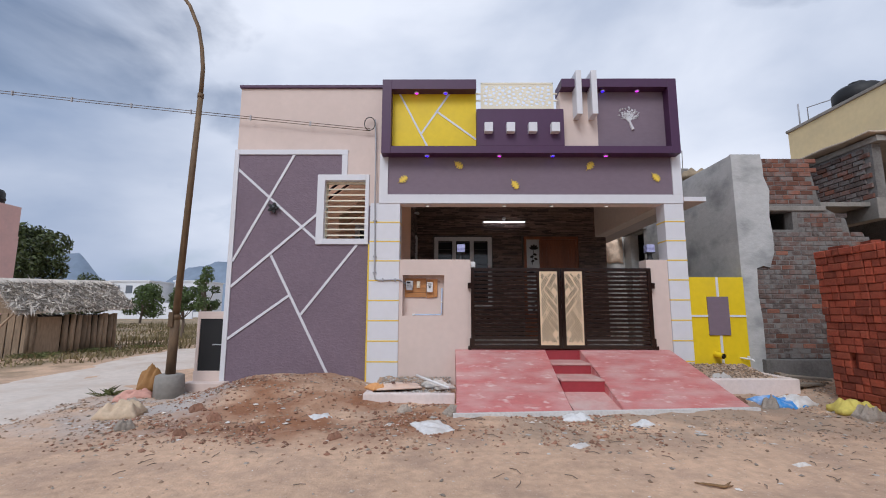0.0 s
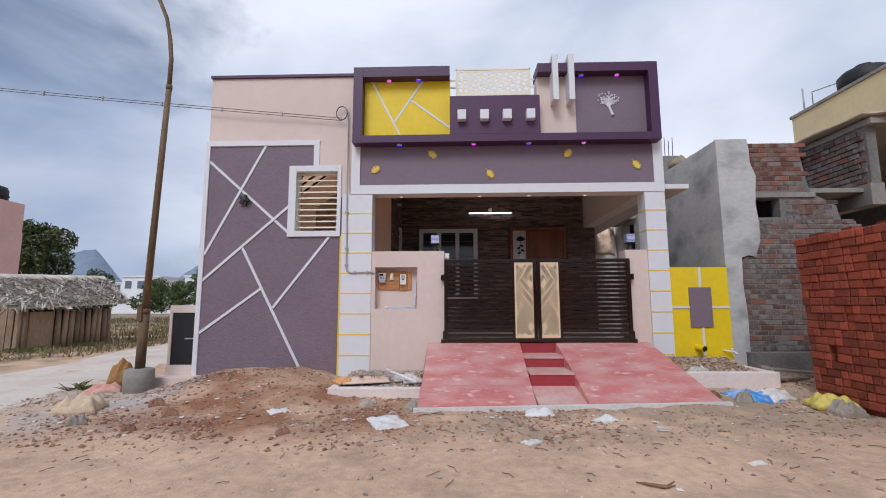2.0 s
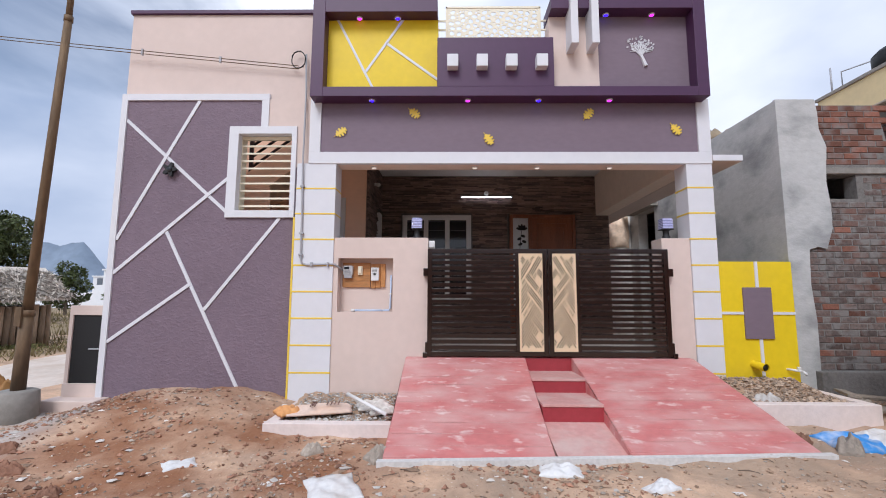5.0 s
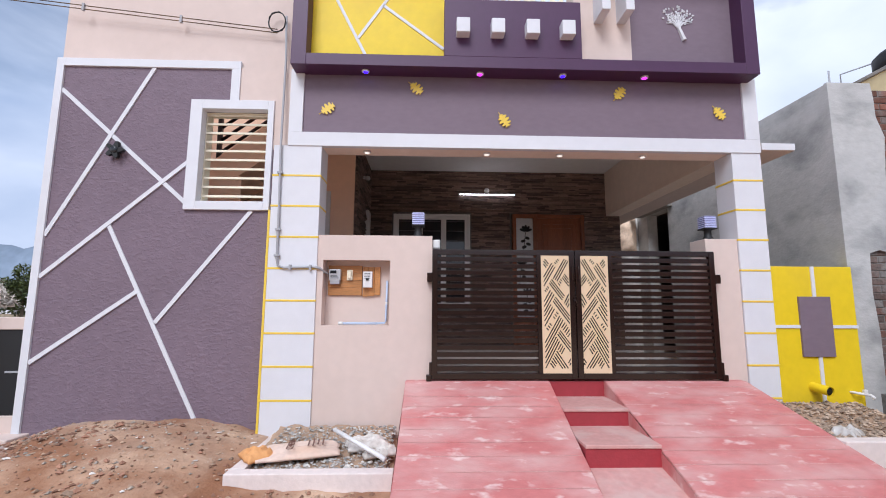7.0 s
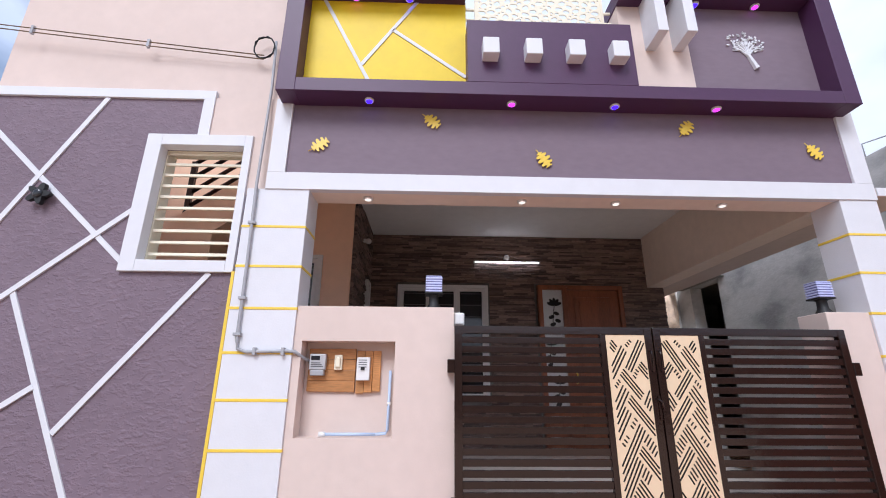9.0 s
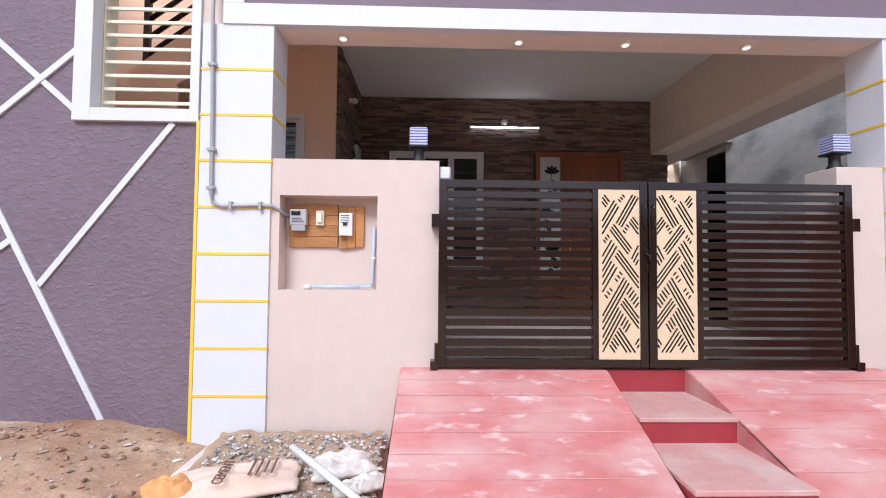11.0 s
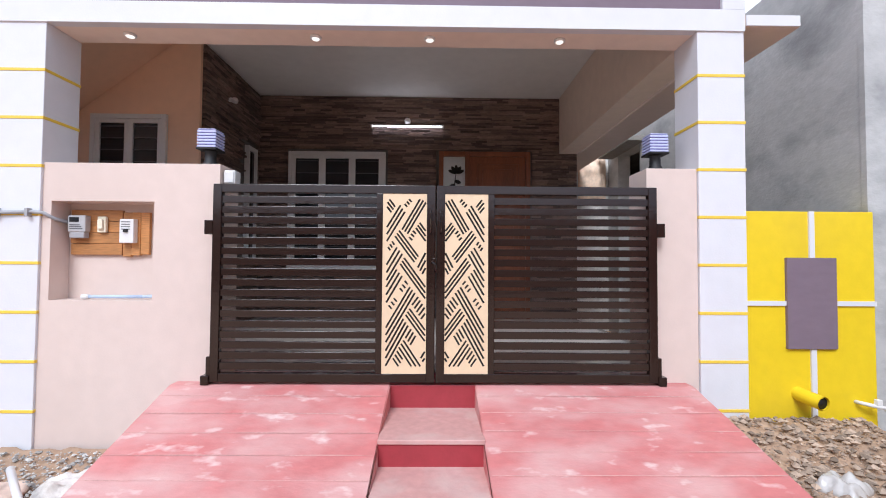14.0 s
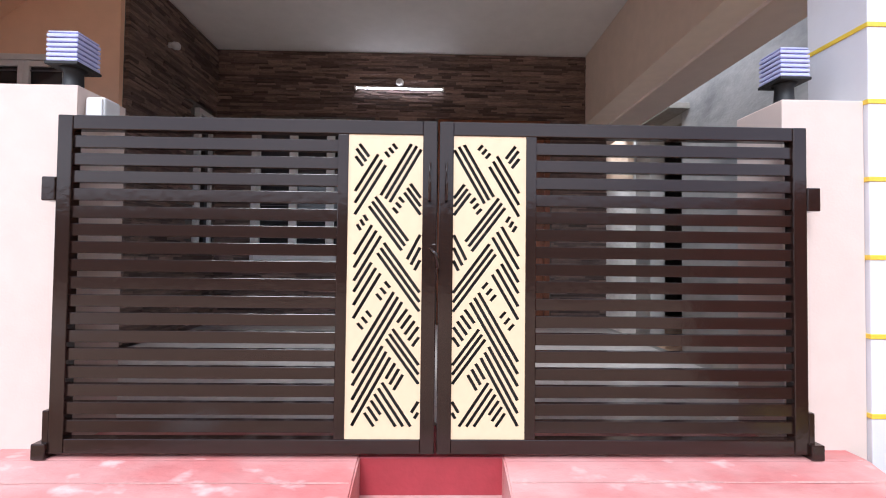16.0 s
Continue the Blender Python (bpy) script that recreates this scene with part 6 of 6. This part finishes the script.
    BLUE = mat("blue_plastic_sack", (0.05, 0.27, 0.66), 0.4, 0.1, 5, 0.2, 30, dirt=(0.75, 0.77, 0.8), dirt_amount=0.6, dirt_scale=6.0)
    b = crumpled("plastic_sack", at(4.5, 6.2), 0.56, 0.4, 0.09, BLUE, "blue and white plastic sack lying on the ground", "sack", 6)
    w = crumpled("white_half", at(4.78, 6.24, 0.01), 0.38, 0.36, 0.1, WHITE_BAG, "white printed half", "", 10)
    w.parent = b
    YB = mat("yellow_cloth", (0.62, 0.52, 0.12), 0.8, 0.12, 5, 0.2, 30)
    crumpled("yellow_sack", at(5.12, 5.7, 0.03), 0.46, 0.34, 0.17, YB, "crumpled yellow sack beside the brick stack", "sack", -15)
    crumpled("stone_block", at(5.0, 5.38), 0.34, 0.2, 0.16, STONE_G, "rough grey stone beside the brick stack", "stone", 10)
    SACK = mat("paper_cement_sack", (0.68, 0.52, 0.43), 0.85, 0.12, 4, 0.2, 30, dirt=(0.66, 0.36, 0.2), dirt_amount=0.5, dirt_scale=1.6)
    crumpled("sand_sack", at(-4.33, 5.95), 0.5, 0.32, 0.22, mat("beige_sack", (0.56, 0.43, 0.3), 0.85, 0.15, 4, 0.2, 30), "full beige sack standing on the verge", "sack", 10)
    crumpled("torn_sack", at(-5.0, 7.15), 0.5, 0.3, 0.14, mat("pink_sack", (0.62, 0.33, 0.26), 0.85, 0.12, 4, 0.2, 30), "torn pinkish sack near the lamp pole", "sack", 30)
    crumpled("orange_sheet", at(-4.98, 7.55, 0.05), 0.4, 0.36, 0.4, mat("orange_brown_sheet", (0.3, 0.15, 0.045), 0.7, 0.12, 4, 0.2, 30), "orange brown sheet leaning by the lamp pole", "sheet", 30)
    for x, y, s in ((-4.75, 6.75, 0.13), (-3.35, 6.0, 0.12), (-2.9, 5.6, 0.12), (-2.3, 5.3, 0.1), (-3.8, 5.3, 0.14), (0.05, 6.05, 0.16), (-0.6, 6.2, 0.13), (4.0, 6.2, 0.12), (4.3, 6.05, 0.18), (5.5, 7.2, 0.2), (-1.25, 4.95, 0.1), (-3.0, 5.05, 0.1)):
        crumpled("stone", at(x, y), s * 1.4, s, s * 0.75, STONE_G if s > 0.12 else STONE_R, "rough stone lying on the ground", "stone", s * 300, seed=7)
    for k, (x, y, r) in enumerate(((5.6, 7.0, 25), (5.75, 7.25, -10), (5.45, 7.35, 60))):
        p = box("timber_offcut", -0.35, 0.35, -0.06, 0.06, 0.0, 0.035, PLANK_GREY, bevel=0.005, m=Matrix.Translation(at(x, y, 0.05 + 0.04 * k)) @ pose(0, 0, 0, 6, 4, r))
        tagged(p, "weathered grey timber offcut beside the kerb", "timber")
    # cement sack with lettering, lying over the planter kerb
    s = crumpled("paper_sack", (-0.8, 7.1, 0.2), 0.72, 0.42, 0.055, SACK, "empty paper cement sack lying on the planter kerb", "sack", 17, drop=False)
    crumpled("torn_sack", (-1.12, 6.97, 0.2), 0.24, 0.28, 0.08, mat("orange_sack_lining", (0.66, 0.32, 0.12), 0.85, 0.12, 4, 0.2, 30), "torn orange lining of the cement sack", "sack", 40, drop=False)
    INK = mat("brown_print", (0.16, 0.08, 0.06), 0.8, 0.1, 5, 0)
    cu = bpy.data.curves.new("lettering", "FONT")
    cu.body, cu.size, cu.align_x, cu.extrude = "CEMENT", 0.085, "CENTER", 0.002
    cu.materials.append(INK)
    o = new("lettering", cu)
    o.parent = s
    o.matrix_basis = Matrix.Translation((-0.83, 7.08, 0.266)) @ pose(0, 0, 0, 4, 2, 100)
    for k, (dx, ln) in enumerate(((0.08, 0.2), (0.12, 0.24), (0.16, 0.18), (0.2, 0.22))):
        box("print_bar", -ln / 2, ln / 2, -0.007, 0.007, 0.0, 0.003, INK, s, m=Matrix.Translation((-0.79 + dx, 7.1 + dx * 0.3, 0.266)) @ pose(0, 0, 0, 4, 2, 100))
    LIME = mat("dry_lime_plaster", (0.68, 0.64, 0.59), 0.95, 0.15, 6, 0.6, 40, dirt=(0.42, 0.37, 0.32), dirt_amount=0.6, dirt_scale=8.0)
    for x, y, w, h in ((-0.2, 7.3, 0.4, 0.09), (0.0, 7.08, 0.22, 0.06), (-0.12, 7.0, 0.16, 0.05)):
        crumpled("plaster_lump", (x, y, 0.19), w, w * 0.7, h, LIME, "lump of dry pale plaster in the planter bed", "rubble", 20, drop=False, seed=3)
    crumpled("plastic_bag", (4.22, 6.95, 0.36), 0.24, 0.2, 0.09, mat("clear_plastic_bag", (0.5, 0.47, 0.44), 0.25, 0.1, 6, 0.3, 25), "clear crumpled plastic bag in the rubble bed", "bag", 30, drop=False)
    p = thing("pvc_pipe", (-0.3, 6.95, 0.3), "white plastic pipe offcut leaning in the planter bed", "pipe")
    tube("pipe", [(-0.5, 7.2, 0.36), (0.02, 6.75, 0.24)], 0.02, UPVC, p, 10)
    HUSK = mat("brown_husk", (0.24, 0.14, 0.065), 0.9, 0.2, 8, 0.2, 40)
    w = thing("dry_branch", (2.1, 3.6, 0.02), "dry curled palm strip lying on the sand", "branch")
    tube("strip", [at(1.98, 3.72, 0.01), at(2.06, 3.64, 0.02), at(2.17, 3.63, 0.012), at(2.26, 3.7, 0.02)], [0.005, 0.012, 0.011, 0.004], HUSK, w, 6)
    tube("strip", [at(2.02, 3.69, 0.02), at(2.14, 3.6, 0.02), at(2.24, 3.64, 0.012)], [0.004, 0.012, 0.004], HUSK, w, 6)


PLANK_GREY = mat("weathered_timber", (0.3, 0.25, 0.2), 0.9, 0.3, 5, 0.3, 30, stretch=(0.3, 3, 3))
build_litter()

# ---- bricks and cladding ----
build_brick_stack()


def build_cladding():
    rng = random.Random(17)
    holes = [(-0.36, 1.21, 1.44, 3.36), (1.98, 3.49, FZ, 3.37)]
    lengths = (0.12, 0.18, 0.24, 0.3, 0.42)
    back, side = [], []
    z, row = FZ + 0.012, 0
    while z < CZ - 0.03:
        h = (0.03, 0.017, 0.026)[row % 3]
        depth = ((0.02, 0.027, 0.034), (0.03, 0.042), (0.018, 0.026))[row % 3]
        x = -0.82 - rng.uniform(0, 0.3)
        while x < 4.2:
            l, d = rng.choice(lengths), rng.choice(depth)
            a, b = max(x, -0.82), min(x + l, 4.205)
            x += l
            for q in holes:
                if z + h > q[2] and z < q[3]:
                    if a >= q[0] and b <= q[1]:
                        b = a
                    elif a < q[0] < b:
                        b = q[0]
                    elif a < q[1] < b:
                        a = q[1]
            if b - a > 0.03:
                back.append((a, b, d, z, h))
        y = 9.81 - rng.uniform(0, 0.3)
        while y < 11.45:
            l, d = rng.choice(lengths), rng.choice(depth)
            a, b = max(y, 9.805), min(y + l, 11.45)
            y += l
            if b - a > 0.03 and not (1.56 < z < 3.34 and b > 10.96 and a < 11.31):
                side.append((a, b, d, z, h))
        z += h + 0.002
        row += 1

    def joined(boxes, owner):
        verts, faces = [], []
        for x0, x1, y0, y1, z0, z1 in boxes:
            i = len(verts)
            verts += [(x, y, z) for z in (z0, z1) for y in (y0, y1) for x in (x0, x1)]
            faces += [tuple(i + k for k in f) for f in ((0, 1, 5, 4), (2, 6, 7, 3), (0, 4, 6, 2), (1, 3, 7, 5), (4, 5, 7, 6), (0, 2, 3, 1))]
        me = bpy.data.meshes.new("stone_strips")
        me.from_pydata(verts, [], faces)
        me.materials.append(STONE)
        ob = tagged(new("stone_strips", me), "dark ledge stone strips", kind="stuff")
        ob.parent = owner
        ob.matrix_parent_inverse = origin_of(owner).inverted()

    rest, single = [], 0
    for a, b, d, z, h in back:
        if z > 3.4 and single < 290 and b - a > 0.1:
            w = round((b - a) / 0.06) * 0.06
            piece("stone_strip", (w - 0.004, 0.06, h), Matrix.Translation(((a + b) / 2, 11.47 - d + 0.03, z + h / 2)), STONE, PORCH_BACK)
            single += 1
        else:
            rest.append((a + 0.002, b - 0.002, 11.47 - d, 11.475, z, z + h))
    joined(rest, PORCH_BACK)
    joined([(-0.83, -0.82 + d, a + 0.002, b - 0.002, z, z + h) for a, b, d, z, h in side], PORCH_SIDE)


build_cladding()
